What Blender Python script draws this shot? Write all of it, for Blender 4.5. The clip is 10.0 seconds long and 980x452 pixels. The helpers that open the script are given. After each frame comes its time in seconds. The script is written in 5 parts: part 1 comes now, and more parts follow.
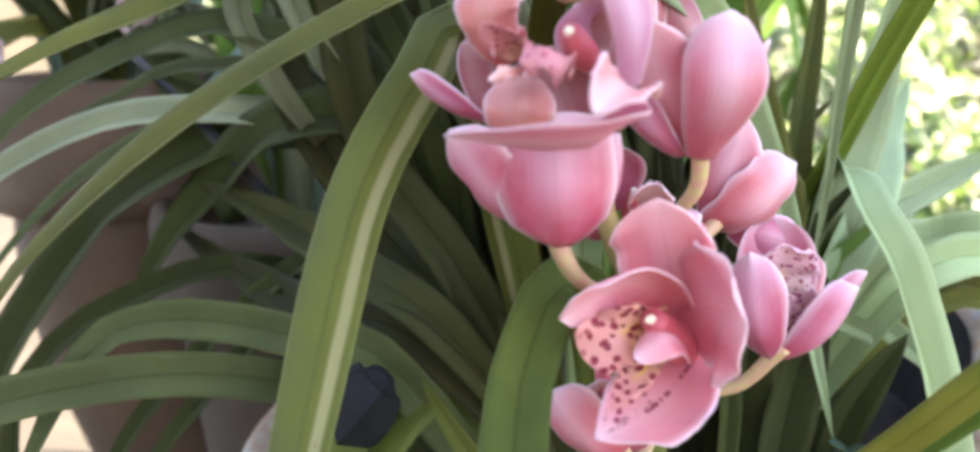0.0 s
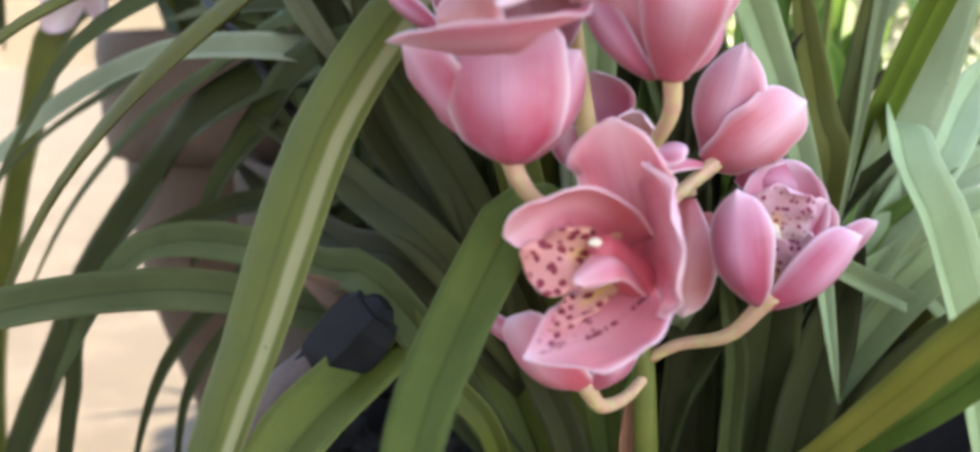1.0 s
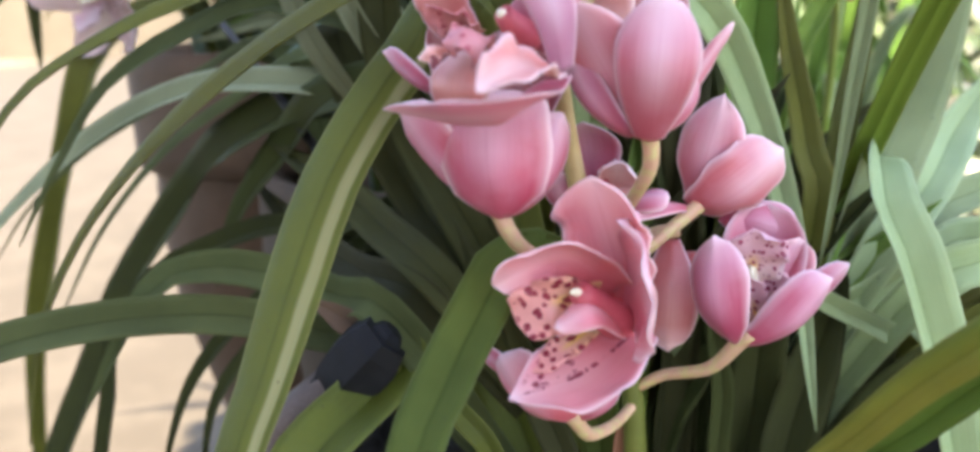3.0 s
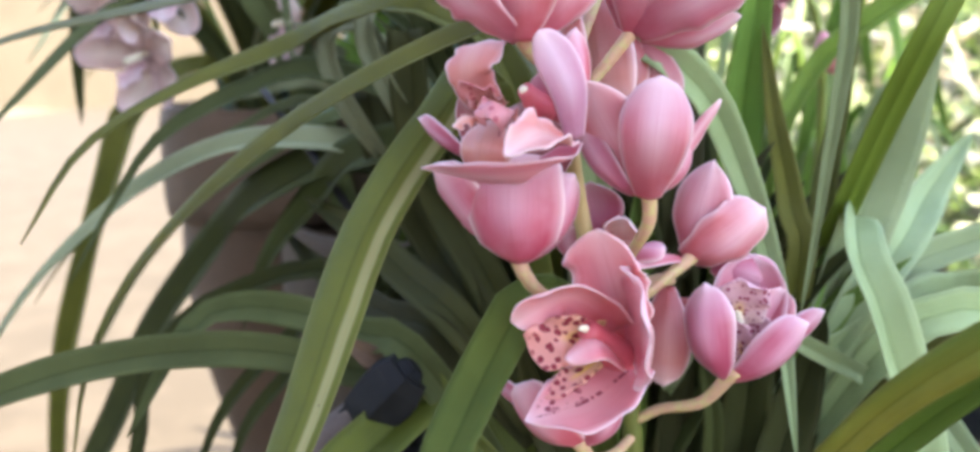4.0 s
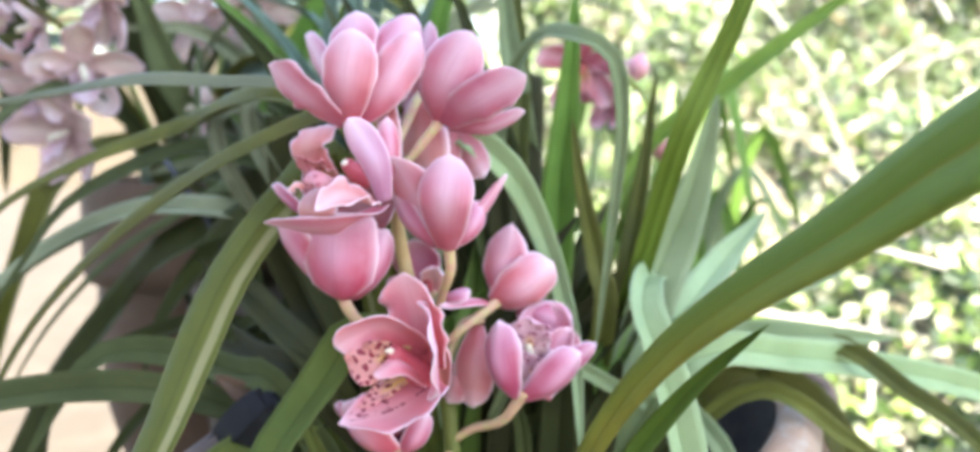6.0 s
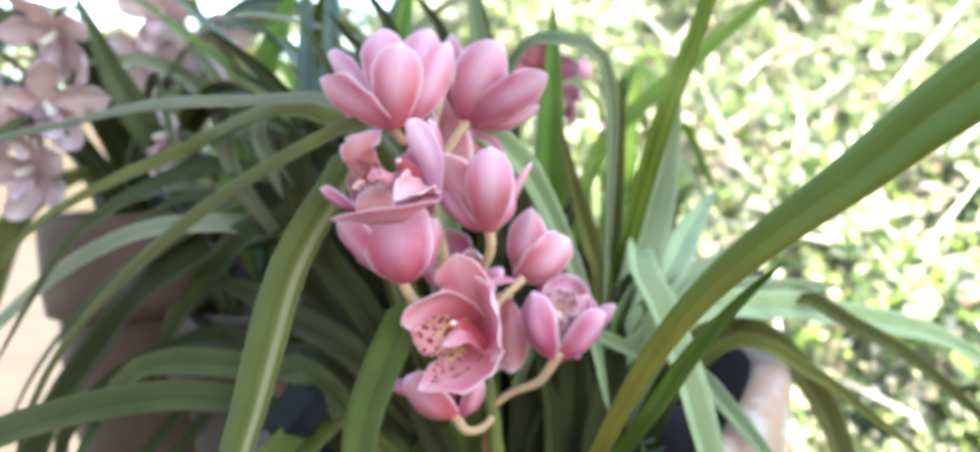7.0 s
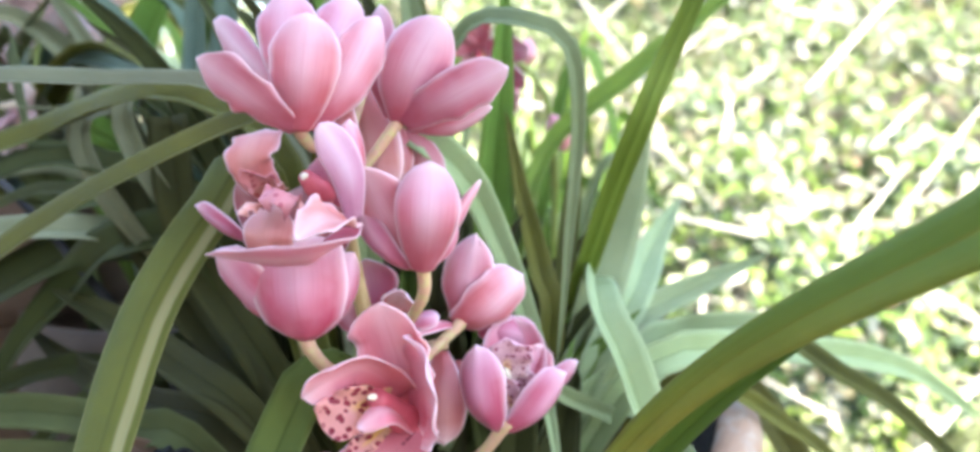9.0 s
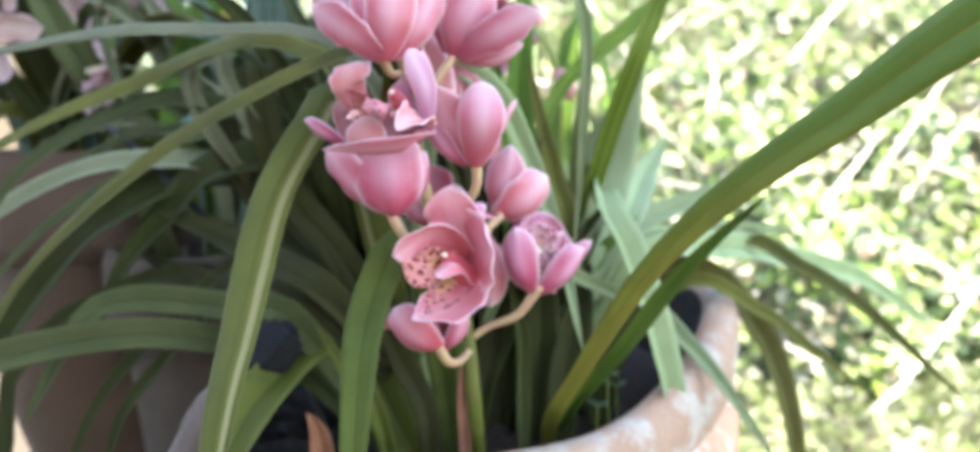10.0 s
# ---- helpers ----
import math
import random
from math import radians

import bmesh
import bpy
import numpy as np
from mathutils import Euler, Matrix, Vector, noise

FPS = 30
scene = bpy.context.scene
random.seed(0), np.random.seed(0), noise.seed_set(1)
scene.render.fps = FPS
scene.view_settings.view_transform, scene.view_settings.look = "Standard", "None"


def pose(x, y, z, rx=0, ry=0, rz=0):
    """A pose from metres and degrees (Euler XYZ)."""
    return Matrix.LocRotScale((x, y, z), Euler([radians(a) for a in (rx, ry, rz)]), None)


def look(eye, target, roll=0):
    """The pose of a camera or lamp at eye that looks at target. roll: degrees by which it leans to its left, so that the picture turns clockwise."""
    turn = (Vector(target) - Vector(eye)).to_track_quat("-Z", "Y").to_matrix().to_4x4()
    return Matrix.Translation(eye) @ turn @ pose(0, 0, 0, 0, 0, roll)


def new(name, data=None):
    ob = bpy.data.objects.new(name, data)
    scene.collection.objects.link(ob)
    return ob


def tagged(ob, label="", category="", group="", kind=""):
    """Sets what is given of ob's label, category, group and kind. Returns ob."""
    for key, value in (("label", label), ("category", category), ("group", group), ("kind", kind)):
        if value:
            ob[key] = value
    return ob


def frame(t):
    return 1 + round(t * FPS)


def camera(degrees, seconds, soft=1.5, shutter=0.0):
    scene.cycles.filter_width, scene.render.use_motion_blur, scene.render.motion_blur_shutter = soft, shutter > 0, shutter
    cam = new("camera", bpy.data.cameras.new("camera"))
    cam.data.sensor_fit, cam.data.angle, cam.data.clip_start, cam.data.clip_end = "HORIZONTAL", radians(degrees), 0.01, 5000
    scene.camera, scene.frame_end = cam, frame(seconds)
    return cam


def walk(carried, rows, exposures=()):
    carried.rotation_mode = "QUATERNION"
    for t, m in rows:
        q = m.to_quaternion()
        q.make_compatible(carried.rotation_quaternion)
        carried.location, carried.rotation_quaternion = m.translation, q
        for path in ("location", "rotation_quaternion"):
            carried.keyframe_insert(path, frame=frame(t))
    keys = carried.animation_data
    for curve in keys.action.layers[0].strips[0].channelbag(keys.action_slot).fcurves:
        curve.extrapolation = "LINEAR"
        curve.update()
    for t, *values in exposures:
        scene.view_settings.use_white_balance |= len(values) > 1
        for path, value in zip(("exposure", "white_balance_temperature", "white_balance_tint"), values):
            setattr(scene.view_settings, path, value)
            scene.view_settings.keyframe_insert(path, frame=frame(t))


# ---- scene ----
cam = camera(59.9, 10.0, soft=3.2)
PATH = [
    (0, (0.024, 0.001, 0.808), (-0.073, 1.935, 0.309), -1.9),
    (0.2, (0.061, -0.001, 0.792), (-0.192, 1.921, 0.302), -1.7),
    (0.5, (0.112, -0.01, 0.772), (-0.247, 1.889, 0.255), -1.2),
    (1, (0.099, 0.009, 0.777), (-0.336, 1.892, 0.262), -1.2),
    (1.5, (0.103, -0.016, 0.76), (-0.366, 1.857, 0.235), -0.9),
    (2, (0.124, -0.011, 0.778), (-0.354, 1.853, 0.234), -1.1),
    (2.5, (0.122, -0.002, 0.793), (-0.353, 1.864, 0.253), -1.6),
    (2.7, (0.121, -0.001, 0.801), (-0.37, 1.849, 0.243), -2.0),
    (3.8, (0.119, -0.053, 0.814), (-0.394, 1.832, 0.387), -1.2),
    (4, (0.125, -0.062, 0.818), (-0.383, 1.827, 0.404), -0.8),
    (4.5, (0.156, -0.081, 0.836), (-0.319, 1.834, 0.51), -0.1),
    (5, (0.205, -0.101, 0.845), (-0.274, 1.821, 0.57), -1.0),
    (5.5, (0.219, -0.112, 0.833), (-0.198, 1.83, 0.596), 0.0),
    (5.7, (0.227, -0.125, 0.825), (-0.18, 1.822, 0.615), 0.3),
    (6.8, (0.161, -0.233, 0.803), (-0.079, 1.739, 0.575), -1.8),
    (7, (0.132, -0.241, 0.801), (0.007, 1.748, 0.626), -3.6),
    (7.5, (0.047, -0.232, 0.806), (0.159, 1.757, 0.628), -2.9),
    (8, (0.097, -0.178, 0.818), (0.202, 1.808, 0.613), -2.4),
    (8.5, (0.103, -0.125, 0.807), (0.203, 1.862, 0.602), -2.1),
    (9, (0.112, -0.096, 0.826), (0.192, 1.886, 0.569), -1.0),
    (9.5, (0.119, -0.158, 0.841), (0.208, 1.828, 0.62), -2.3),
    (9.8, (0.082, -0.231, 0.803), (0.163, 1.75, 0.534), -2.5),
    (10, (0.072, -0.251, 0.789), (0.171, 1.726, 0.503), -2.2),
]
EXPOSURES = [(0.0, 3.24, 7300, 12), (0.5, 3.05, 7300, 12), (2.5, 2.94, 7300, 12), (4.5, 3.05, 7100, 11), (5.5, 3.15, 6900, 10), (7.5, 3.1, 6900, 10), (9.0, 3.2, 6900, 10), (10.0, 3.12, 6900, 10)]
walk(cam, [(t, look(eye, target, roll)) for t, eye, target, roll in PATH], EXPOSURES)


# a real lens: sharp at arm's length, soft in the garden
cam.data.dof.use_dof = True
cam.data.dof.focus_distance = 0.42
cam.data.dof.aperture_fstop = 5.2

# ---- light ----
world = bpy.data.worlds.new("world")
scene.world = world
world.use_nodes = True
wn = world.node_tree.nodes
sky = wn.new("ShaderNodeTexSky")
sky.sky_type, sky.sun_disc = "NISHITA", False
sky.sun_elevation, sky.sun_rotation = radians(62), radians(160)
wn["Background"].inputs[1].default_value = 0.15
world.node_tree.links.new(sky.outputs[0], wn["Background"].inputs[0])
sun = new("sun", bpy.data.lights.new("sun", "SUN"))
sun.data.energy, sun.data.angle, sun.data.color = 3.4, radians(0.5), (1.0, 0.95, 0.86)
sun.matrix_world = look((0.68, -1.88, 3.76), (0, 0, 0))


# ---- materials ----
def material(name):
    m = bpy.data.materials.new(name)
    m.use_nodes = True
    nt = m.node_tree
    return m, nt, nt.nodes["Principled BSDF"], nt.nodes["Material Output"]


def add(nt, kind, **props):
    n = nt.nodes.new("ShaderNode" + kind)
    for k, v in props.items():
        if k == "blend":
            n.blend_type = v
        elif k == "op":
            n.operation = v
        elif k == "data":
            n.data_type = v
    return n


def ramp(nt, src, stops):
    r = add(nt, "ValToRGB")
    el = r.color_ramp.elements
    while len(el) < len(stops):
        el.new(0.5)
    for e, (p, c) in zip(el, stops):
        e.position, e.color = p, (*c, 1) if len(c) == 3 else c
    nt.links.new(src, r.inputs[0])
    return r.outputs[0]


def mixc(nt, fac, a, b, blend="MIX"):
    m = add(nt, "MixRGB", blend=blend)
    for k, v in ((0, fac), (1, a), (2, b)):
        if isinstance(v, (int, float)):
            m.inputs[k].default_value = v
        elif isinstance(v, tuple):
            m.inputs[k].default_value = (*v, 1)
        else:
            nt.links.new(v, m.inputs[k])
    return m.outputs[0]


def math_node(nt, op, a, b=0.0):
    m = add(nt, "Math", op=op)
    for k, v in ((0, a), (1, b)):
        if isinstance(v, (int, float)):
            m.inputs[k].default_value = v
        else:
            nt.links.new(v, m.inputs[k])
    return m.outputs[0]


def noise_tex(nt, vec, scale, detail=4, rough=0.55):
    n = add(nt, "TexNoise")
    n.inputs["Scale"].default_value, n.inputs["Detail"].default_value, n.inputs["Roughness"].default_value = scale, detail, rough
    if vec is not None:
        nt.links.new(vec, n.inputs["Vector"])
    return n.outputs["Fac"]


def bump(nt, bsdf, height, strength, distance=0.002):
    b = add(nt, "Bump")
    b.inputs["Strength"].default_value, b.inputs["Distance"].default_value = strength, distance
    nt.links.new(height, b.inputs["Height"])
    nt.links.new(b.outputs[0], bsdf.inputs["Normal"])


def uv_xy(nt):
    u = add(nt, "UVMap")
    s = add(nt, "SeparateXYZ")
    nt.links.new(u.outputs[0], s.inputs[0])
    return u.outputs[0], s.outputs[0], s.outputs[1]


def stretched(nt, vec, sx, sy, sz=1.0):
    m = add(nt, "Mapping")
    m.inputs["Scale"].default_value = (sx, sy, sz)
    nt.links.new(vec, m.inputs[0])
    return m.outputs[0]


def thin(nt, bsdf, out, colour, share):
    """Light that comes through a leaf or petal."""
    t = add(nt, "BsdfTranslucent")
    if isinstance(colour, tuple):
        t.inputs[0].default_value = (*colour, 1)
    else:
        nt.links.new(colour, t.inputs[0])
    m = add(nt, "MixShader")
    m.inputs[0].default_value = share
    nt.links.new(bsdf.outputs[0], m.inputs[1])
    nt.links.new(t.outputs[0], m.inputs[2])
    nt.links.new(m.outputs[0], out.inputs[0])


def leaf_material(name, dark, light, through_light, pale_rib, gloss=0.3, dull=0.38, tip=None, sheen_band=None):
    """Strap leaf: fine parallel veins, a paler midrib, blotches and dull wax. UV x runs across, y along."""
    m, nt, bsdf, out = material(name)
    uv, x, y = uv_xy(nt)
    info = add(nt, "ObjectInfo").outputs["Random"]
    geo = add(nt, "NewGeometry").outputs["Position"]
    blot = noise_tex(nt, geo, 22, 3)
    base = mixc(nt, ramp(nt, blot, [(0.3, (0, 0, 0)), (0.72, (1, 1, 1))]), dark, light)
    veins = noise_tex(nt, stretched(nt, uv, 60, 1.6), 1.0, 2)
    base = mixc(nt, ramp(nt, veins, [(0.35, (0, 0, 0)), (0.7, (0.6, 0.6, 0.6))]), base, light)
    if tip:
        ripe = math_node(nt, "ADD", math_node(nt, "SUBTRACT", y, math_node(nt, "MULTIPLY", x, 0.22)), math_node(nt, "MULTIPLY", veins, 0.12))
        base = mixc(nt, ramp(nt, ripe, [(0.20, (0, 0, 0)), (0.46, (1, 1, 1))]), base, mixc(nt, veins, tip[0], tip[1]))
    rib = math_node(nt, "ABSOLUTE", math_node(nt, "SUBTRACT", x, 0.5))
    base = mixc(nt, ramp(nt, rib, [(0.0, (1, 1, 1)), (0.014, (0.5, 0.5, 0.5)), (0.05, (0, 0, 0))]), base, dark)
    base = mixc(nt, ramp(nt, rib, [(0.455, (0, 0, 0)), (0.5, (0.9, 0.9, 0.9))]), base, pale_rib)
    # pale tan band: the sheen along the fold is put into the colour
    if sheen_band:
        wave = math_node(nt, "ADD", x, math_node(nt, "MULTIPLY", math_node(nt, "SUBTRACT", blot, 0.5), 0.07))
        base = mixc(nt, ramp(nt, wave, [(0.13, (0, 0, 0)), (0.19, (0.95, 0.95, 0.95)), (0.31, (0.95, 0.95, 0.95)), (0.37, (0, 0, 0))]), base, mixc(nt, veins, sheen_band, light))
    hsv = add(nt, "HueSaturation")
    nt.links.new(math_node(nt, "ADD", math_node(nt, "MULTIPLY", info, 0.5), 0.75), hsv.inputs["Value"])
    nt.links.new(math_node(nt, "ADD", math_node(nt, "MULTIPLY", info, 0.02), 0.487), hsv.inputs["Hue"])
    nt.links.new(base, hsv.inputs["Color"])
    spots = noise_tex(nt, geo, 260, 2)
    col = mixc(nt, ramp(nt, spots, [(0.72, (0, 0, 0)), (0.78, (0.6, 0.6, 0.6))]), hsv.outputs[0], (0.06, 0.05, 0.03))
    nt.links.new(col, bsdf.inputs["Base Color"])
    nt.links.new(ramp(nt, blot, [(0.2, (dull, dull, dull)), (0.8, (dull * 1.6, dull * 1.6, dull * 1.6))]), bsdf.inputs["Roughness"])
    bsdf.inputs["Specular IOR Level"].default_value = gloss
    bump(nt, bsdf, veins, 0.8, 0.0008)
    thin(nt, bsdf, out, mixc(nt, 0.5, col, through_light), 0.22)
    return m


LEAF = leaf_material("orchid_leaf", (0.062, 0.074, 0.011), (0.118, 0.132, 0.021), (0.19, 0.24, 0.03), (0.16, 0.175, 0.04))
LEAF_OLIVE = leaf_material("orchid_leaf_olive", (0.076, 0.080, 0.012), (0.137, 0.136, 0.023), (0.24, 0.26, 0.035), (0.19, 0.185, 0.055))
LEAF_PALE = leaf_material("orchid_leaf_pale", (0.21, 0.275, 0.125), (0.32, 0.40, 0.205), (0.34, 0.46, 0.15), (0.40, 0.47, 0.26))
LEAF_FRESH = leaf_material("orchid_leaf_fresh", (0.085, 0.165, 0.024), (0.16, 0.27, 0.048), (0.27, 0.46, 0.05), (0.20, 0.25, 0.07))
# darkened leaf olive: shade deep inside the plant is put into the colour
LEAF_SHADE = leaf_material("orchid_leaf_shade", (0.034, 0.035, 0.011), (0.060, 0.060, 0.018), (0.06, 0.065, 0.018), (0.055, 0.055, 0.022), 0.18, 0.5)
LEAF_BICOLOUR = leaf_material("orchid_leaf_bicolour", (0.18, 0.175, 0.024), (0.31, 0.295, 0.05), (0.28, 0.36, 0.045), (0.26, 0.26, 0.07), tip=((0.085, 0.145, 0.022), (0.15, 0.225, 0.040)))
# greyer green: the sky's reflection on the leaf is put into the colour
LEAF_SKY_GREY = leaf_material("orchid_leaf_sky_grey", (0.062, 0.076, 0.030), (0.108, 0.128, 0.052), (0.15, 0.19, 0.05), (0.12, 0.14, 0.06), 0.14, 0.55)
LEAF_ASH = leaf_material("orchid_leaf_ash", (0.175, 0.188, 0.105), (0.27, 0.285, 0.165), (0.28, 0.31, 0.14), (0.36, 0.37, 0.23))
# blue cast of sky light on rear leaves, put into their colour
LEAF_SKY_BLUE = leaf_material("orchid_leaf_sky_blue", (0.105, 0.165, 0.125), (0.18, 0.26, 0.20), (0.22, 0.32, 0.20), (0.24, 0.32, 0.24))
LEAF_LIME = leaf_material("orchid_leaf_lime", (0.105, 0.175, 0.020), (0.185, 0.280, 0.038), (0.32, 0.48, 0.05), (0.25, 0.30, 0.07))
# LEAF made darker, with the shade from upper leaves in its colour
LEAF_DIMMED = leaf_material("orchid_leaf_dimmed", (0.046, 0.062, 0.014), (0.088, 0.108, 0.026), (0.15, 0.19, 0.03), (0.11, 0.13, 0.045), 0.10, 0.6)
LEAF_WAXY = leaf_material("orchid_leaf_waxy", (0.054, 0.062, 0.010), (0.096, 0.103, 0.017), (0.24, 0.26, 0.035), (0.17, 0.165, 0.05), 0.28, 0.42, sheen_band=(0.36, 0.32, 0.19))
# greener darkened copy, again with the inner shade in its colour
LEAF_SHADE_GREEN = leaf_material("orchid_leaf_shade_green", (0.033, 0.039, 0.012), (0.058, 0.068, 0.019), (0.06, 0.08, 0.012), (0.055, 0.06, 0.022), 0.18, 0.5)


def petal_material(name, deep, mid, pale, glow, spotted=False, flanks=0.55):
    """Petal: pale rim, deeper throat, soft stripes and a satin skin. UV x across, y from throat to tip."""
    m, nt, bsdf, out = material(name)
    uv, x, y = uv_xy(nt)
    info = add(nt, "ObjectInfo").outputs["Random"]
    side = math_node(nt, "ABSOLUTE", math_node(nt, "SUBTRACT", x, 0.5))
    stripes = noise_tex(nt, stretched(nt, uv, 26, 1.2), 1.0, 3)
    geo = add(nt, "NewGeometry").outputs["Position"]
    cloud = noise_tex(nt, geo, 55, 3)
    col = mixc(nt, ramp(nt, y, [(0.0, (0, 0, 0)), (0.5, (1, 1, 1))]), deep, mid)
    flank = math_node(nt, "ADD", side, math_node(nt, "MULTIPLY", math_node(nt, "SUBTRACT", cloud, 0.5), 0.22))
    col = mixc(nt, ramp(nt, flank, [(0.22, (0.0, 0.0, 0.0)), (0.42, (flanks, flanks, flanks))]), col, deep)
    col = mixc(nt, ramp(nt, stripes, [(0.38, (0.0, 0.0, 0.0)), (0.75, (0.30, 0.30, 0.30))]), col, deep)
    veins = noise_tex(nt, stretched(nt, uv, 95, 2.4), 1.0, 2)
    col = mixc(nt, ramp(nt, veins, [(0.50, (0.0, 0.0, 0.0)), (0.70, (0.55, 0.55, 0.55))]), col, deep)
    heart = math_node(nt, "MULTIPLY", ramp(nt, flank, [(0.04, (0.72, 0.72, 0.72)), (0.26, (0, 0, 0))]), ramp(nt, y, [(0.22, (0, 0, 0)), (0.55, (1, 1, 1))]))
    col = mixc(nt, heart, col, pale)
    col = mixc(nt, ramp(nt, side, [(0.006, (0.18, 0.18, 0.18)), (0.02, (0, 0, 0))]), col, deep)
    col = mixc(nt, ramp(nt, y, [(0.62, (0, 0, 0)), (1.0, (0.5, 0.5, 0.5))]), col, pale)
    col = mixc(nt, ramp(nt, cloud, [(0.42, (0, 0, 0)), (0.75, (0.28, 0.28, 0.28))]), col, pale)
    edge = math_node(nt, "MAXIMUM", side, math_node(nt, "MULTIPLY", y, 0.5))
    col = mixc(nt, ramp(nt, edge, [(0.38, (0, 0, 0)), (0.455, (0.28, 0.28, 0.28)), (0.492, (0.8, 0.8, 0.8))]), col, (0.87, 0.66, 0.72))
    hsv = add(nt, "HueSaturation")
    nt.links.new(math_node(nt, "ADD", math_node(nt, "MULTIPLY", info, 0.22), 0.88), hsv.inputs["Value"])
    nt.links.new(math_node(nt, "ADD", math_node(nt, "MULTIPLY", info, 0.02), 0.49), hsv.inputs["Hue"])
    if spotted:
        dash = noise_tex(nt, stretched(nt, uv, 3, 22), 1.0, 1)
        line = math_node(nt, "MULTIPLY", ramp(nt, side, [(0.016, (1, 1, 1)), (0.034, (0, 0, 0))]), ramp(nt, dash, [(0.42, (0, 0, 0)), (0.47, (1, 1, 1))]))
        vor = add(nt, "TexVoronoi")
        vor.inputs["Scale"].default_value = 9
        nt.links.new(stretched(nt, uv, 1.0, 1.7), vor.inputs["Vector"])
        blob = ramp(nt, vor.outputs["Distance"], [(0.34, (1, 1, 1)), (0.43, (0, 0, 0))])
        zone = math_node(nt, "MULTIPLY", ramp(nt, y, [(0.45, (0, 0, 0)), (0.55, (1, 1, 1)), (0.82, (1, 1, 1)), (0.9, (0, 0, 0))]), ramp(nt, x, [(0.10, (0, 0, 0)), (0.16, (1, 1, 1)), (0.42, (1, 1, 1)), (0.5, (0, 0, 0))]))
        col = mixc(nt, math_node(nt, "MAXIMUM", line, math_node(nt, "MULTIPLY", blob, zone)), col, (0.22, 0.015, 0.04))
    nt.links.new(col, hsv.inputs["Color"])
    nt.links.new(hsv.outputs[0], bsdf.inputs["Base Color"])
    bsdf.inputs["Roughness"].default_value = 0.4
    bsdf.inputs["Sheen Weight"].default_value = 0.12
    bump(nt, bsdf, stripes, 0.35, 0.0008)
    thin(nt, bsdf, out, mixc(nt, 0.4, hsv.outputs[0], glow), 0.3)
    return m


PETAL = petal_material("pink_petal", (0.460, 0.061, 0.112), (0.580, 0.168, 0.257), (0.720, 0.400, 0.507), (0.82, 0.30, 0.37))
PETAL_LILAC = petal_material("lilac_petal", (0.54, 0.19, 0.31), (0.66, 0.36, 0.50), (0.78, 0.58, 0.72), (0.82, 0.46, 0.60), flanks=0.3)
# paler copy for upper flowers: extra sky light is put into the colour
PETAL_SKYLIT = petal_material("skylit_pink_petal", (0.500, 0.076, 0.118), (0.615, 0.212, 0.270), (0.74, 0.46, 0.545), (0.82, 0.35, 0.40))
PETAL_ROSE = petal_material("rose_petal", (0.430, 0.042, 0.087), (0.550, 0.122, 0.198), (0.720, 0.380, 0.497), (0.80, 0.24, 0.30))
PETAL_CORAL = petal_material("coral_petal", (0.520, 0.061, 0.099), (0.630, 0.168, 0.242), (0.750, 0.400, 0.484), (0.88, 0.30, 0.31))
PETAL_FACE = petal_material("coral_petal_face", (0.62, 0.070, 0.115), (0.74, 0.250, 0.315), (0.83, 0.465, 0.535), (0.92, 0.36, 0.39), flanks=0.05)
PETAL_SALMON = petal_material("salmon_petal", (0.56, 0.125, 0.105), (0.68, 0.27, 0.235), (0.74, 0.39, 0.345), (0.92, 0.36, 0.28), flanks=0.2)
PETAL_SPOTTED = petal_material("spotted_petal", (0.60, 0.105, 0.12), (0.71, 0.245, 0.265), (0.78, 0.40, 0.41), (0.88, 0.32, 0.30), True, 0.12)
PETAL_RIM = petal_material("pale_ruffled_petal", (0.62, 0.24, 0.24), (0.70, 0.38, 0.38), (0.80, 0.58, 0.56), (0.9, 0.4, 0.38))
LIP_BLUSH = petal_material("blush_lip", (0.55, 0.30, 0.34), (0.66, 0.46, 0.50), (0.78, 0.66, 0.66), (0.8, 0.55, 0.58))
PETAL_PEACH = petal_material("peach_petal", (0.62, 0.17, 0.155), (0.72, 0.31, 0.285), (0.82, 0.52, 0.49), (0.92, 0.42, 0.36), flanks=0.1)
# dark reds for throats; also holds the shade of inner and turned-away petals
PETAL_DARK_SHADE = petal_material("dark_shade_petal", (0.37, 0.062, 0.070), (0.45, 0.125, 0.135), (0.53, 0.24, 0.24), (0.65, 0.16, 0.16))
PETAL_BLUSH = petal_material("blush_petal", (0.56, 0.33, 0.30), (0.69, 0.51, 0.47), (0.80, 0.69, 0.63), (0.85, 0.6, 0.5))


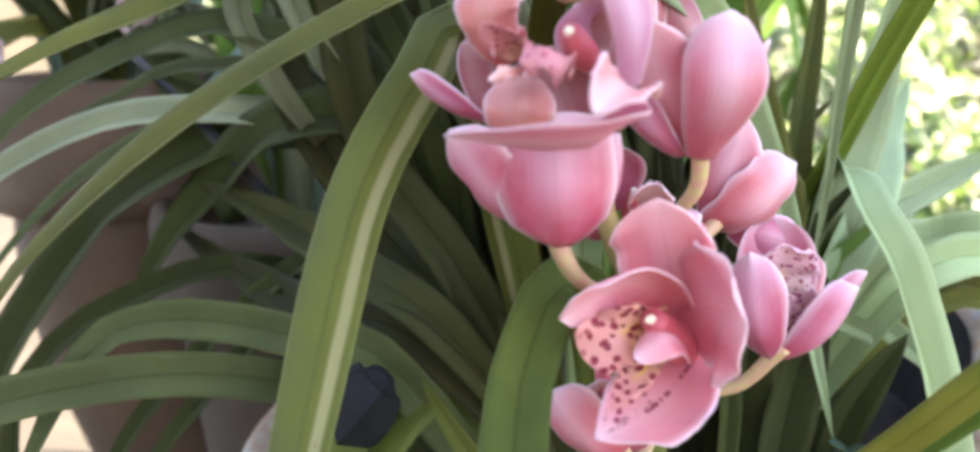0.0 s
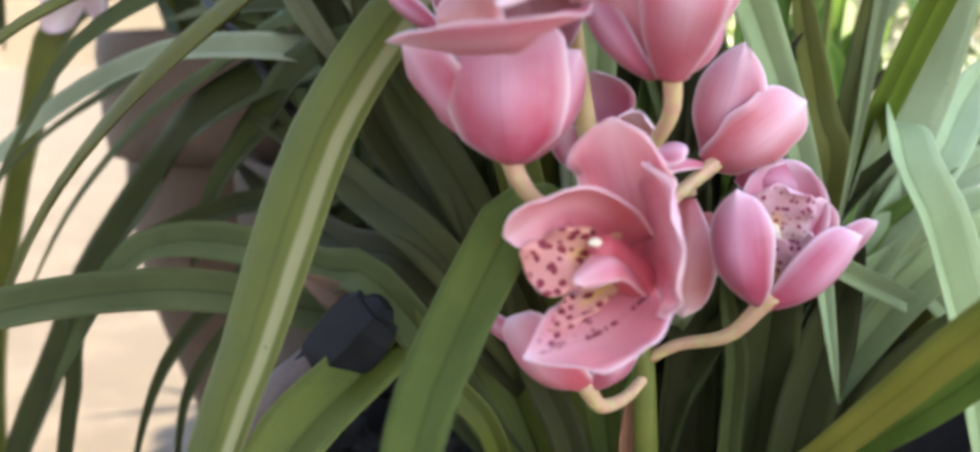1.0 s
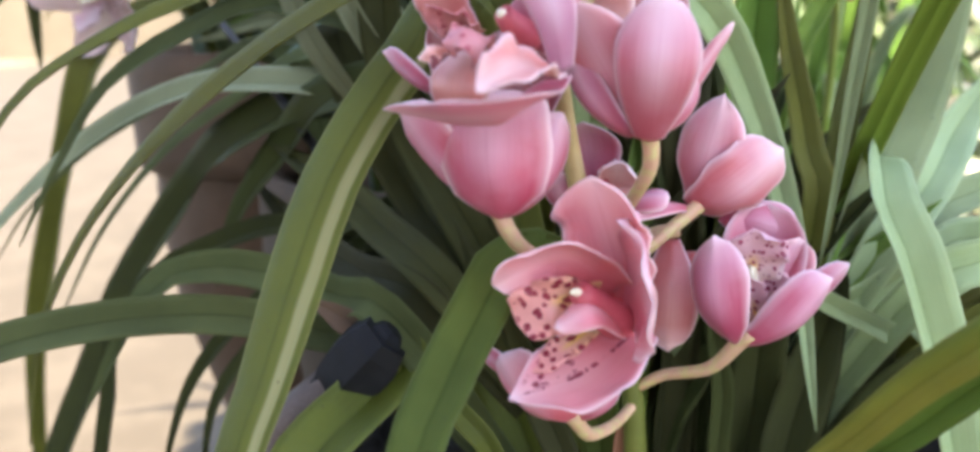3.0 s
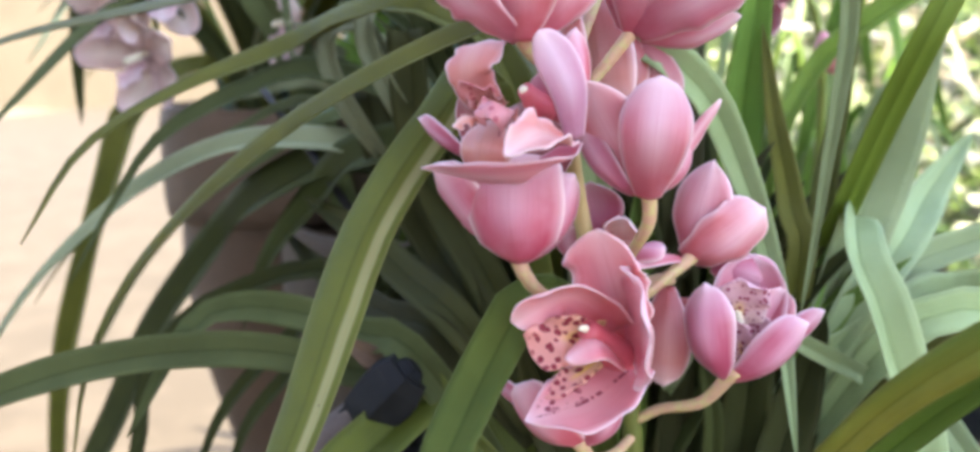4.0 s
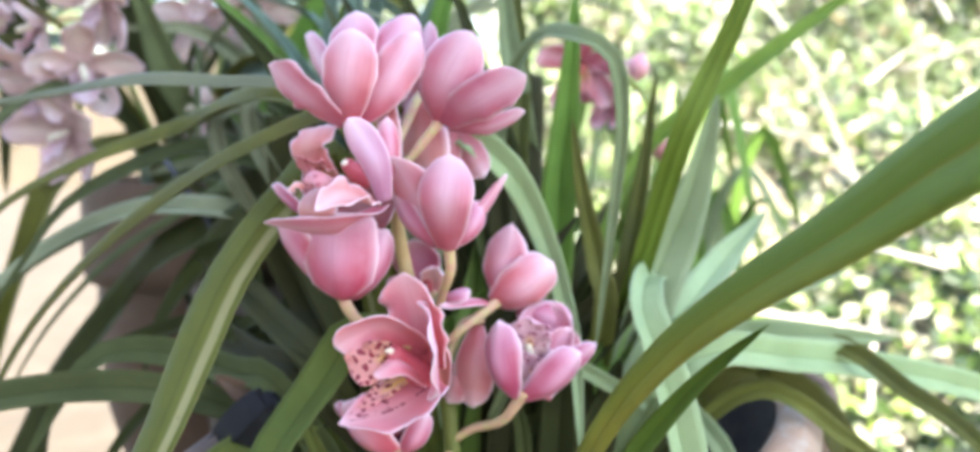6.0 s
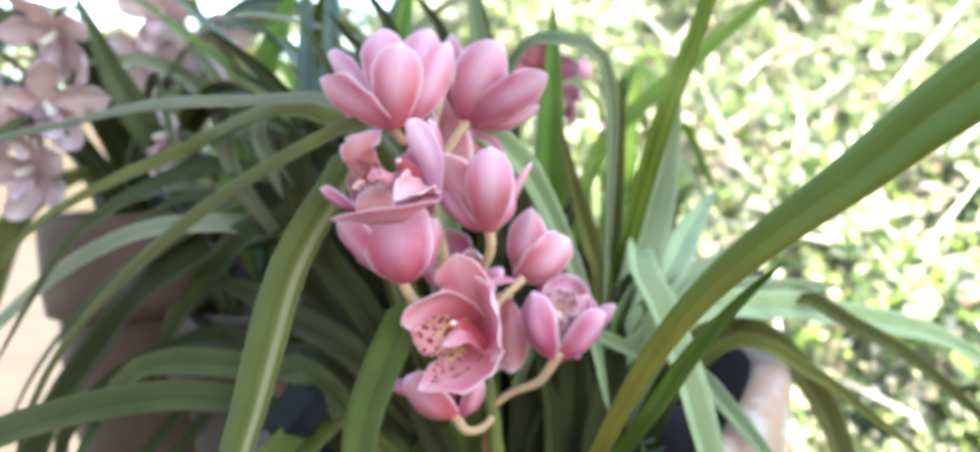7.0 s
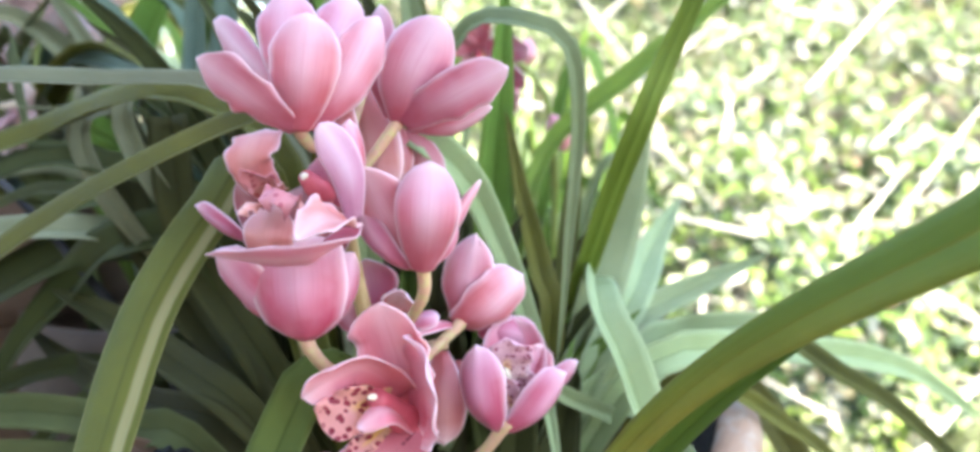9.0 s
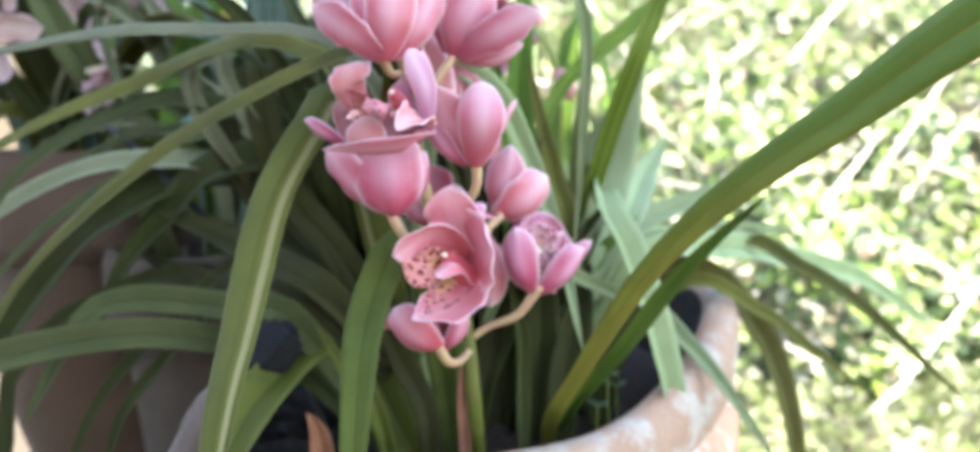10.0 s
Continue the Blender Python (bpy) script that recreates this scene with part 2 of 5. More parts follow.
def lip_material(name, throat, rim, blotch=(0.20, 0.012, 0.03), scale=260, start=0.34, crest_share=0.9):
    """Lip: cream and rose, with maroon blotches and a yellow crest."""
    m, nt, bsdf, out = material(name)
    uv, x, y = uv_xy(nt)
    geo = add(nt, "NewGeometry").outputs["Position"]
    warp = add(nt, "TexNoise")
    warp.inputs["Scale"].default_value = 160
    nt.links.new(geo, warp.inputs["Vector"])
    vadd = add(nt, "VectorMath", op="MULTIPLY_ADD")
    nt.links.new(warp.outputs["Color"], vadd.inputs[0])
    vadd.inputs[1].default_value = (0.004, 0.004, 0.004)
    nt.links.new(geo, vadd.inputs[2])
    v = add(nt, "TexVoronoi")
    v.inputs["Scale"].default_value = scale
    v.inputs["Randomness"].default_value = 0.9
    nt.links.new(vadd.outputs[0], v.inputs["Vector"])
    spot = ramp(nt, v.outputs["Distance"], [(start, (1, 1, 1)), (start + 0.09, (0, 0, 0))])
    zone = ramp(nt, y, [(0.12, (0, 0, 0)), (0.3, (1, 1, 1)), (0.92, (1, 1, 1)), (1.0, (0.2, 0.2, 0.2))])
    fac = math_node(nt, "MULTIPLY", spot, zone)
    col = mixc(nt, ramp(nt, y, [(0.0, (0, 0, 0)), (0.6, (1, 1, 1))]), throat, rim)
    crest = math_node(nt, "ABSOLUTE", math_node(nt, "SUBTRACT", x, 0.5))
    col = mixc(nt, math_node(nt, "MULTIPLY", ramp(nt, crest, [(0.03, (crest_share, crest_share, crest_share)), (0.14, (0, 0, 0))]), ramp(nt, y, [(0.3, (1, 1, 1)), (0.6, (0, 0, 0))])), col, (0.80, 0.52, 0.10))
    col = mixc(nt, fac, col, blotch)
    nt.links.new(col, bsdf.inputs["Base Color"])
    bsdf.inputs["Roughness"].default_value = 0.45
    thin(nt, bsdf, out, col, 0.2)
    return m


LIP = lip_material("spotted_lip", (0.74, 0.48, 0.23), (0.70, 0.30, 0.28), (0.26, 0.018, 0.04), 215, 0.34)
LIP_PALE = lip_material("pale_spotted_lip", (0.76, 0.56, 0.48), (0.72, 0.42, 0.48), (0.34, 0.04, 0.10), 330, 0.30)
LIP_ROSE = lip_material("rose_spotted_lip", (0.66, 0.34, 0.26), (0.60, 0.22, 0.24), (0.42, 0.07, 0.10), 230, 0.24, 0.15)


def plain(name, dark, light, scale, rough=0.6, relief=0.3, distance=0.002, spots=None):
    """Two-scale mottled surface with fine relief."""
    m, nt, bsdf, out = material(name)
    geo = add(nt, "TexCoord").outputs["Object"]
    big = noise_tex(nt, geo, scale, 5)
    fine = noise_tex(nt, geo, scale * 14, 4)
    col = mixc(nt, ramp(nt, big, [(0.3, (0, 0, 0)), (0.7, (1, 1, 1))]), dark, light)
    col = mixc(nt, ramp(nt, fine, [(0.4, (0, 0, 0)), (0.8, (0.5, 0.5, 0.5))]), col, dark)
    if spots:
        patch = noise_tex(nt, geo, scale * 2.3, 6, 0.65)
        col = mixc(nt, ramp(nt, patch, [(0.47, (0, 0, 0)), (0.6, (0.85, 0.85, 0.85))]), col, spots)
    nt.links.new(col, bsdf.inputs["Base Color"])
    bsdf.inputs["Roughness"].default_value = rough
    bump(nt, bsdf, fine, relief, distance)
    return m


PEDICEL = plain("pedicel_skin", (0.45, 0.235, 0.145), (0.55, 0.34, 0.22), 60, 0.55, 0.25, 0.0005, (0.46, 0.38, 0.16))
STALK = plain("flower_stalk", (0.14, 0.20, 0.03), (0.24, 0.28, 0.07), 30, 0.5, 0.1, 0.0004)


def stalk_material():
    """The stalk ripens from green at its foot to tan among the flowers."""
    m, nt, bsdf, out = material("ripening_stalk")
    geo = add(nt, "TexCoord").outputs["Object"]
    z = add(nt, "SeparateXYZ")
    nt.links.new(geo, z.inputs[0])
    fine = noise_tex(nt, geo, 90, 4)
    green = mixc(nt, fine, (0.062, 0.074, 0.008), (0.12, 0.125, 0.018))
    tan = mixc(nt, fine, (0.36, 0.24, 0.09), (0.52, 0.37, 0.18))
    h = math_node(nt, "ADD", z.outputs[2], math_node(nt, "MULTIPLY", fine, 0.02))
    nt.links.new(mixc(nt, ramp(nt, h, [(0.68, (0, 0, 0)), (0.73, (1, 1, 1))]), green, tan), bsdf.inputs["Base Color"])
    bsdf.inputs["Roughness"].default_value = 0.5
    bump(nt, bsdf, fine, 0.2, 0.0005)
    return m


STALK_RIPE = stalk_material()
COLUMN = plain("flower_column", (0.42, 0.05, 0.075), (0.55, 0.13, 0.155), 60, 0.6, 0.1, 0.0003)
BUD = plain("bud_skin", (0.48, 0.16, 0.20), (0.64, 0.34, 0.36), 60, 0.5, 0.2, 0.0005)
ANTHER = plain("anther_cap", (0.70, 0.62, 0.46), (0.80, 0.74, 0.60), 90, 0.4, 0.1, 0.0003)
CLAY = plain("limed_terracotta", (0.42, 0.22, 0.13), (0.56, 0.34, 0.22), 9, 0.85, 0.5, 0.003, (0.62, 0.56, 0.48))
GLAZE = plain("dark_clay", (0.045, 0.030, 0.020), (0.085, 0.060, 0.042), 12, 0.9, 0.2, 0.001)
RIM_CLAY = plain("limed_rim", (0.30, 0.175, 0.11), (0.39, 0.28, 0.20), 11, 0.85, 0.6, 0.003, (0.40, 0.365, 0.31))
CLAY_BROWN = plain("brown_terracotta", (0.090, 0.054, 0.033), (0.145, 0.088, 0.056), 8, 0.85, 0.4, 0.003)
SOIL = plain("bark_mix", (0.016, 0.012, 0.009), (0.044, 0.032, 0.023), 60, 0.95, 1.0, 0.006)
BLACK = plain("black_plastic", (0.006, 0.006, 0.008), (0.014, 0.014, 0.017), 60, 0.6, 0.3, 0.001)
BLACK.node_tree.nodes["Principled BSDF"].inputs["Specular IOR Level"].default_value = 0.2
STAKE = plain("weathered_stake", (0.085, 0.062, 0.052), (0.16, 0.118, 0.10), 30, 0.85, 0.5, 0.001)
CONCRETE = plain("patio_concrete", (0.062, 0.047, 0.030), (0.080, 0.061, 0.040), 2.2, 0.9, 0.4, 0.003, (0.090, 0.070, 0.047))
LAWN = plain("lawn_earth", (0.09, 0.085, 0.05), (0.17, 0.15, 0.10), 1.3, 0.95, 0.8, 0.02, (0.26, 0.22, 0.16))
PLASTER = plain("white_plaster", (0.70, 0.66, 0.60), (0.80, 0.77, 0.71), 2.0, 0.9, 0.3, 0.002)
STUCCO = plain("cream_stucco", (0.120, 0.094, 0.062), (0.160, 0.126, 0.084), 1.6, 0.9, 0.3, 0.002)
TIMBER = plain("roof_timber", (0.20, 0.12, 0.07), (0.34, 0.22, 0.13), 3.0, 0.75, 0.4, 0.002)
DRY = plain("dry_leaf_sheath", (0.16, 0.060, 0.030), (0.26, 0.12, 0.065), 50, 0.8, 0.4, 0.001)


def foliage_material(name, stops):
    """Small leaves, each of one of several colours, some dry and bleached, with a glossy skin."""
    m, nt, bsdf, out = material(name)
    geo = add(nt, "NewGeometry")
    col = ramp(nt, geo.outputs["Random Per Island"], stops)
    col = mixc(nt, ramp(nt, noise_tex(nt, None, 1.5, 4), [(0.42, (0, 0, 0)), (0.62, (0.62, 0.62, 0.62))]), col, (0.10, 0.13, 0.05))
    nt.links.new(col, bsdf.inputs["Base Color"])
    bsdf.inputs["Roughness"].default_value = 0.42
    thin(nt, bsdf, out, col, 0.28)
    return m


SHRUB = foliage_material("shrub_leaf", [(0.0, (0.016, 0.032, 0.011)), (0.34, (0.032, 0.065, 0.018)), (0.50, (0.11, 0.18, 0.035)), (0.66, (0.24, 0.33, 0.065)), (0.78, (0.35, 0.39, 0.20)), (0.90, (0.50, 0.49, 0.37)), (0.97, (0.60, 0.58, 0.49)), (1.0, (0.42, 0.25, 0.17))])
GRASS = foliage_material("grass_blade", [(0.0, (0.14, 0.19, 0.06)), (0.5, (0.32, 0.36, 0.17)), (0.8, (0.48, 0.48, 0.36)), (1.0, (0.60, 0.57, 0.46))])


# ---- mesh helpers ----
def mesh_of(name, verts, faces, mat, uvs=None):
    me = bpy.data.meshes.new(name)
    me.from_pydata(verts, [], faces)
    me.materials.append(mat)
    if uvs is not None:
        layer = me.uv_layers.new(name="UVMap")
        for l in me.loops:
            layer.data[l.index].uv = uvs[l.vertex_index]
    me.polygons.foreach_set("use_smooth", [True] * len(me.polygons))
    me.update()
    return me


def part(name, me, parent, label=""):
    ob = new(name, me)
    ob.parent = parent
    return tagged(ob, label) if label else ob


def thing(name, label, category, group="", kind=""):
    return tagged(new(name), label, category, group, kind)


def spline(points, n):
    """Catmull-Rom through the points, n places along it."""
    p = [Vector(q) for q in points]
    p = [p[0] * 2 - p[1], *p, p[-1] * 2 - p[-2]]
    lens = [0.0]
    for a, b in zip(p[1:-2], p[2:-1]):
        lens.append(lens[-1] + (b - a).length)
    out = []
    for k in range(n):
        s = lens[-1] * k / (n - 1)
        i = min(next((j for j in range(len(lens) - 1) if s <= lens[j + 1] + 1e-9), len(lens) - 2), len(lens) - 2)
        t = (s - lens[i]) / max(lens[i + 1] - lens[i], 1e-9)
        a, b, c, d = p[i:i + 4]
        out.append(0.5 * ((2 * b) + (c - a) * t + (2 * a - 5 * b + 4 * c - d) * t * t + (3 * b - a - 3 * c + d) * t ** 3))
    return out


def sheet(name, rows, thick, mat):
    """A closed thin solid from a grid of (place, normal): a front skin, a back skin and the rim between."""
    nu, nv = len(rows), len(rows[0])
    verts, uvs = [], []
    for sign in (0.5, -0.5):
        for i, row in enumerate(rows):
            for j, (p, n) in enumerate(row):
                verts.append(p + n * thick * sign)
                uvs.append((j / (nv - 1), i / (nu - 1)))
    o = nu * nv
    faces = []
    for i in range(nu - 1):
        for j in range(nv - 1):
            a, b, c, d = i * nv + j, i * nv + j + 1, (i + 1) * nv + j + 1, (i + 1) * nv + j
            faces += [(a, b, c, d), (o + d, o + c, o + b, o + a)]
    rim = [j for j in range(nv)] + [i * nv + nv - 1 for i in range(1, nu)] + [(nu - 1) * nv + j for j in range(nv - 2, -1, -1)] + [i * nv for i in range(nu - 2, 0, -1)]
    for a, b in zip(rim, rim[1:] + rim[:1]):
        faces.append((b, a, o + a, o + b))
    return mesh_of(name, verts, faces, mat, uvs)


def strap(points, width, mat, face=(0, -1, 0.45), fold=0.3, roll=0.0, roll_end=None, blunt=False, n=30, base=0.6, grow=0.25, pleat=None, power=1.0):
    """A strap leaf along the points: width in metres, face the side that it shows, fold the depth of its keel, roll its twist in degrees; base, grow and power say how it widens from its foot."""
    line = spline(points, n)
    rows = []
    roll_end = roll if roll_end is None else roll_end
    for i, p in enumerate(line):
        t = (line[min(i + 1, n - 1)] - line[max(i - 1, 0)]).normalized()
        f = Vector(face)
        f = (f - t * f.dot(t)).normalized()
        s = i / (n - 1)
        f = Matrix.Rotation(radians(roll + (roll_end - roll) * s), 3, t) @ f
        side = t.cross(f)
        w = width * (base + (1 - base) * min(1, s / grow) ** power) * (1 if blunt else min(1, ((1 - s) / 0.35)) ** 0.65 if s > 0.65 else 1)
        w = max(w, 0.0006)
        row = []
        for j in range(7):
            v = j / 3 - 1
            wob = 0.03 * math.sin(s * 23 + points[0][0] * 90 + v * 2)
            row.append((p + side * (v * w / 2) + f * (w * (pleat[j] if pleat else fold * (abs(v) - 0.5)) + w * wob * abs(v)), f))
        rows.append(row)
    me = sheet("leaf", rows, 0.0007, mat)
    me.edges.foreach_set("use_edge_sharp", [fold != 0 and e.vertices[0] % 7 == e.vertices[1] % 7 and e.vertices[0] % 7 in ((1, 3) if pleat else (3,)) for e in me.edges])
    return me


def blade(base, tip, width, out, bulge, cup, mat, ruffle=0.0, point=0.48, name="petal", curl=0.0, foot=0.30):
    """A petal from base to tip, swollen towards out; cup: how far its margins fall back; ruffle: waves along the rim; curl: tip turning back."""
    b, t = Vector(base), Vector(tip)
    axis = t - b
    length = axis.length
    axis.normalize()
    o = Vector(out)
    o = (o - axis * o.dot(axis)).normalized()
    side = axis.cross(o)
    nu, nv = 17, 11
    seed = Vector((base[0] * 170 + tip[2] * 90, tip[0] * 210, base[2] * 130))
    sway, slant = 0.05 * noise.noise(seed), 0.10 * noise.noise(seed + Vector((5, 1, 2)))
    rows = []
    for i in range(nu):
        s = i / (nu - 1)
        mid = b + axis * (length * s) + o * (bulge * length * 4 * s * (1 - s) * (1.15 - 0.3 * s)) - o * (curl * length * max(0, s - 0.6) ** 2 * 6)
        w = width * (foot + (1 - foot) * math.sin(min(1, s / 0.58) * math.pi / 2)) * (1 if foot < 0.35 else min(1, 0.25 + (s / 0.3) ** 0.6)) if s < 0.58 else width * max(0.02, 1 - ((s - 0.58) / 0.42) ** (1.2 / point)) ** point
        mid += side * (sway * length * math.sin(s * math.pi))
        row = []
        for j in range(nv):
            v = 2 * j / (nv - 1) - 1
            rag = 1 + slant * v + 0.05 * noise.noise(seed + Vector((s * 3.2, v * 0.8, 7)))
            wave = ruffle * width * math.sin(s * 17 + v * 4 + tip[0] * 300) * abs(v) ** 3
            row.append((mid + side * (v * w * rag / 2) - o * (cup * w * 0.5 * v * v - wave) + o * (0.025 * width * math.exp(-(v / 0.16) ** 2) + 0.05 * width * noise.noise(seed + Vector((s * 2.3, v * 1.6, 3))) * (0.3 + abs(v))) + axis * (0.022 * length * (1 - abs(v)) * s ** 3), o))
        rows.append(row)
    me = sheet(name, rows, 0.0009, mat)
    return me


def petal(spine, widths, out, arc, mat, ruffle=0.0, jag=0.0, name="petal", twist=0.0, lean=0.0, tip=0.70, point=0.5):
    """A petal along a curved spine: widths at even steps, out its convex side, arc the bend across it in degrees, ruffle and jag its rim; tip: where it begins to close, point: how sharply."""
    nu, nv = 31, 13
    line = spline(spine, nu)
    wide = spline([(k, w, 0) for k, w in enumerate(widths)], nu)
    seed = Vector((spine[0][0] * 170 + spine[-1][2] * 90, spine[-1][0] * 210, spine[0][2] * 130))
    half = radians(arc) / 2
    rows = []
    for i, p in enumerate(line):
        s = i / (nu - 1)
        t = (line[min(i + 1, nu - 1)] - line[max(i - 1, 0)]).normalized()
        o = Vector(out)
        o = (o - t * o.dot(t)).normalized()
        o = Matrix.Rotation(radians(twist * s), 3, t) @ o
        side = t.cross(o)
        w = wide[i].y / 2 * (max(0.0, 1 - ((s - tip) / (1 - tip)) ** 2) ** point if s > tip else 1)
        w = max(0.0004, w)
        row = []
        for j in range(nv):
            v = 2 * j / (nv - 1) - 1
            a = half * v
            rag = 1 + lean * v + jag * (0.7 * noise.noise(seed + Vector((s * 5, v * 1.2, 7))) + 0.5 * noise.noise(seed + Vector((s * 15, v * 1.2, 4))))
            wave = ruffle * w * (math.sin(s * 19 + v * 3 + seed.x) + 0.8 * noise.noise(seed + Vector((s * 9, v, 1)))) * abs(v) ** 3 * min(1, s * 2.5)
            ridge = 0.02 * w * math.exp(-(v / 0.14) ** 2) + 0.07 * w * noise.noise(seed + Vector((s * 2.1, v * 1.5, 3))) * (0.4 + abs(v))
            row.append((p + side * (w * rag * math.sin(a) / half) - o * (w * (1 - math.cos(a)) / half - wave - ridge), o * math.cos(a) + side * math.sin(a)))
        rows.append(row)
    return sheet(name, rows, 0.0008, mat)


def tube(points, radii, mat, sides=10, n=16, name="stem", faceted=False):
    line = spline(points, n)
    verts, faces = [], []
    for i, p in enumerate(line):
        t = (line[min(i + 1, n - 1)] - line[max(i - 1, 0)]).normalized()
        a = t.orthogonal().normalized()
        a = (Vector((0.3, -0.9, 0.2)) - t * t.dot(Vector((0.3, -0.9, 0.2)))).normalized()
        b = t.cross(a)
        s = i / (n - 1) * (len(radii) - 1)
        k = min(int(s), len(radii) - 2)
        r = radii[k] + (radii[k + 1] - radii[k]) * (s - k)
        for j in range(sides):
            an = 2 * math.pi * j / sides
            verts.append(p + (a * math.cos(an) + b * math.sin(an)) * r)
    for i in range(n - 1):
        for j in range(sides):
            k = (j + 1) % sides
            faces.append((i * sides + j, i * sides + k, (i + 1) * sides + k, (i + 1) * sides + j))
    faces += [tuple(range(sides - 1, -1, -1)), tuple((n - 1) * sides + j for j in range(sides))]
    me = mesh_of(name, verts, faces, mat)
    if faceted:
        me.polygons.foreach_set("use_smooth", [False] * len(me.polygons))
    return me


def turned(profile, mat, sides=64, wobble=0.0, name="pot"):
    """A body of revolution from (radius, height) pairs, slightly uneven."""
    verts, faces = [], []
    for i, (r, z) in enumerate(profile):
        for j in range(sides):
            an = 2 * math.pi * j / sides
            k = 1 + wobble * noise.noise((math.cos(an) * 2, math.sin(an) * 2, z * 9))
            verts.append((r * k * math.cos(an), r * k * math.sin(an), z))
    for i in range(len(profile) - 1):
        for j in range(sides):
            k = (j + 1) % sides
            faces.append((i * sides + j, i * sides + k, (i + 1) * sides + k, (i + 1) * sides + j))
    return mesh_of(name, verts, faces, mat)


def box(name, lo, hi, mat):
    bm = bmesh.new()
    bmesh.ops.create_cube(bm, size=1)
    for v in bm.verts:
        v.co = Vector([lo[k] + (v.co[k] + 0.5) * (hi[k] - lo[k]) for k in range(3)])
    bmesh.ops.bevel(bm, geom=bm.edges[:], offset=0.006, segments=2, affect="EDGES")
    me = bpy.data.meshes.new(name)
    bm.to_mesh(me)
    bm.free()
    me.materials.append(mat)
    return me


# ---- the setting ----
def ground_sheet():
    verts, faces = [], []
    xs = [-400, -60, -12, -4, -1, 0.5, 2, 4, 7, 12, 60, 400]
    ys = [-400, -60, -12, -4, 0, 1.5, 3, 5, 8, 14, 60, 400]
    for y in ys:
        for x in xs:
            verts.append((x, y, -0.06))
    n = len(xs)
    for i in range(len(ys) - 1):
        for j in range(n - 1):
            faces.append((i * n + j, i * n + j + 1, (i + 1) * n + j + 1, (i + 1) * n + j))
    return mesh_of("ground", verts, faces, LAWN)


tagged(new("ground", ground_sheet()), "sunlit lawn and bare earth around the house", "ground", kind="structure")
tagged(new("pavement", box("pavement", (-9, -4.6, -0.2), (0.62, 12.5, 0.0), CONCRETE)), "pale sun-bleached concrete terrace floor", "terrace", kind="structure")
tagged(new("wall_south", box("wall_south", (-7, -4.8, -0.06), (3, -4.6, 2.2), PLASTER)), "plain white plastered garden wall", "wall", kind="structure")
# unseen wall, added to block light from behind on the left
tagged(new("wall_west", box("wall_west", (-5.0, -1.75, -0.06), (-0.4, -1.6, 2.42), PLASTER)), "unseen white plastered wall, added to block light", "wall", kind="structure")
tagged(new("wall_north", box("wall_north", (-30, 11.2, -0.06), (-4.6, 11.4, 2.0), STUCCO)), "sunlit cream garden wall at the end of the terrace", "wall", kind="structure")
# unseen roof and post, added to keep the plants in shade
roof = new("ceiling", box("ceiling", (-0.36, -1.6, 2.42), (1.05, 0.25, 2.54), TIMBER))
tagged(roof, "unseen timber roof added to shade the plants", "porch roof", kind="structure")
tagged(new("ceiling", box("ceiling", (-5.0, -1.6, 2.42), (-0.36, -0.35, 2.54), TIMBER)), "unseen timber roof added beside the first to shape the light", "porch roof", kind="structure")

tagged(new("trim", box("trim", (0.90, -1.35, -0.06), (1.0, -1.25, 2.42), TIMBER)), "timber post under the added roof", "post", kind="structure")

# ---- the big pot ----
POT = (0.056, 0.578)
ROOT = (0.068, 0.485)
pot = thing("flower_pot", "large round terracotta pot with limed, worn rim", "flower pot")
pot.location = (*POT, 0.0)


def pot_ring(an, r, z):
    """The old pot is uneven: it flares and its rim stands higher on its sunny side."""
    k = max(0.0, math.cos(an - 0.05)) ** 6
    up = max(0.0, min(1.0, (z - 0.30) / 0.22))
    wob = 1 + 0.014 * noise.noise((math.cos(an) * 2, math.sin(an) * 2, z * 9))
    r = r * wob * (1 + 0.22 * k * up)
    return (r * math.cos(an), r * math.sin(an), z + 0.066 * k * up - 0.020 * max(0.0, -math.cos(an)) * up + 0.004 * noise.noise((math.cos(an) * 3, math.sin(an) * 3, 2)) * up)


def pot_shell(name, profile, mat, sides=84):
    verts, faces = [], []
    for r, z in profile:
        verts += [pot_ring(2 * math.pi * j / sides, r, z) for j in range(sides)]
    for i in range(len(profile) - 1):
        for j in range(sides):
            k = (j + 1) % sides
            faces.append((i * sides + j, i * sides + k, (i + 1) * sides + k, (i + 1) * sides + j))
    return mesh_of(name, verts, faces, mat)


part("pot_body", pot_shell("pot_body", [(0.0, 0.0), (0.18, 0.0), (0.19, 0.03), (0.245, 0.15), (0.272, 0.28), (0.274, 0.38), (0.262, 0.45), (0.252, 0.475), (0.216, 0.475), (0.205, 0.42), (0.0, 0.41)], CLAY), pot)
part("rim", pot_shell("rim", [(0.250, 0.466), (0.2525, 0.474), (0.2535, 0.492), (0.251, 0.512), (0.245, 0.524), (0.237, 0.529), (0.229, 0.529), (0.223, 0.527), (0.219, 0.522), (0.2175, 0.466), (0.250, 0.466)], RIM_CLAY), pot, "thick limed rim")
# the shade inside the pot is put into the wall's dark soil colour
part("inner_wall", pot_shell("inner_wall", [(0.2185, 0.5235), (0.214, 0.49), (0.211, 0.44)], SOIL), pot, "inner wall, darkened to hold the shade inside the pot")
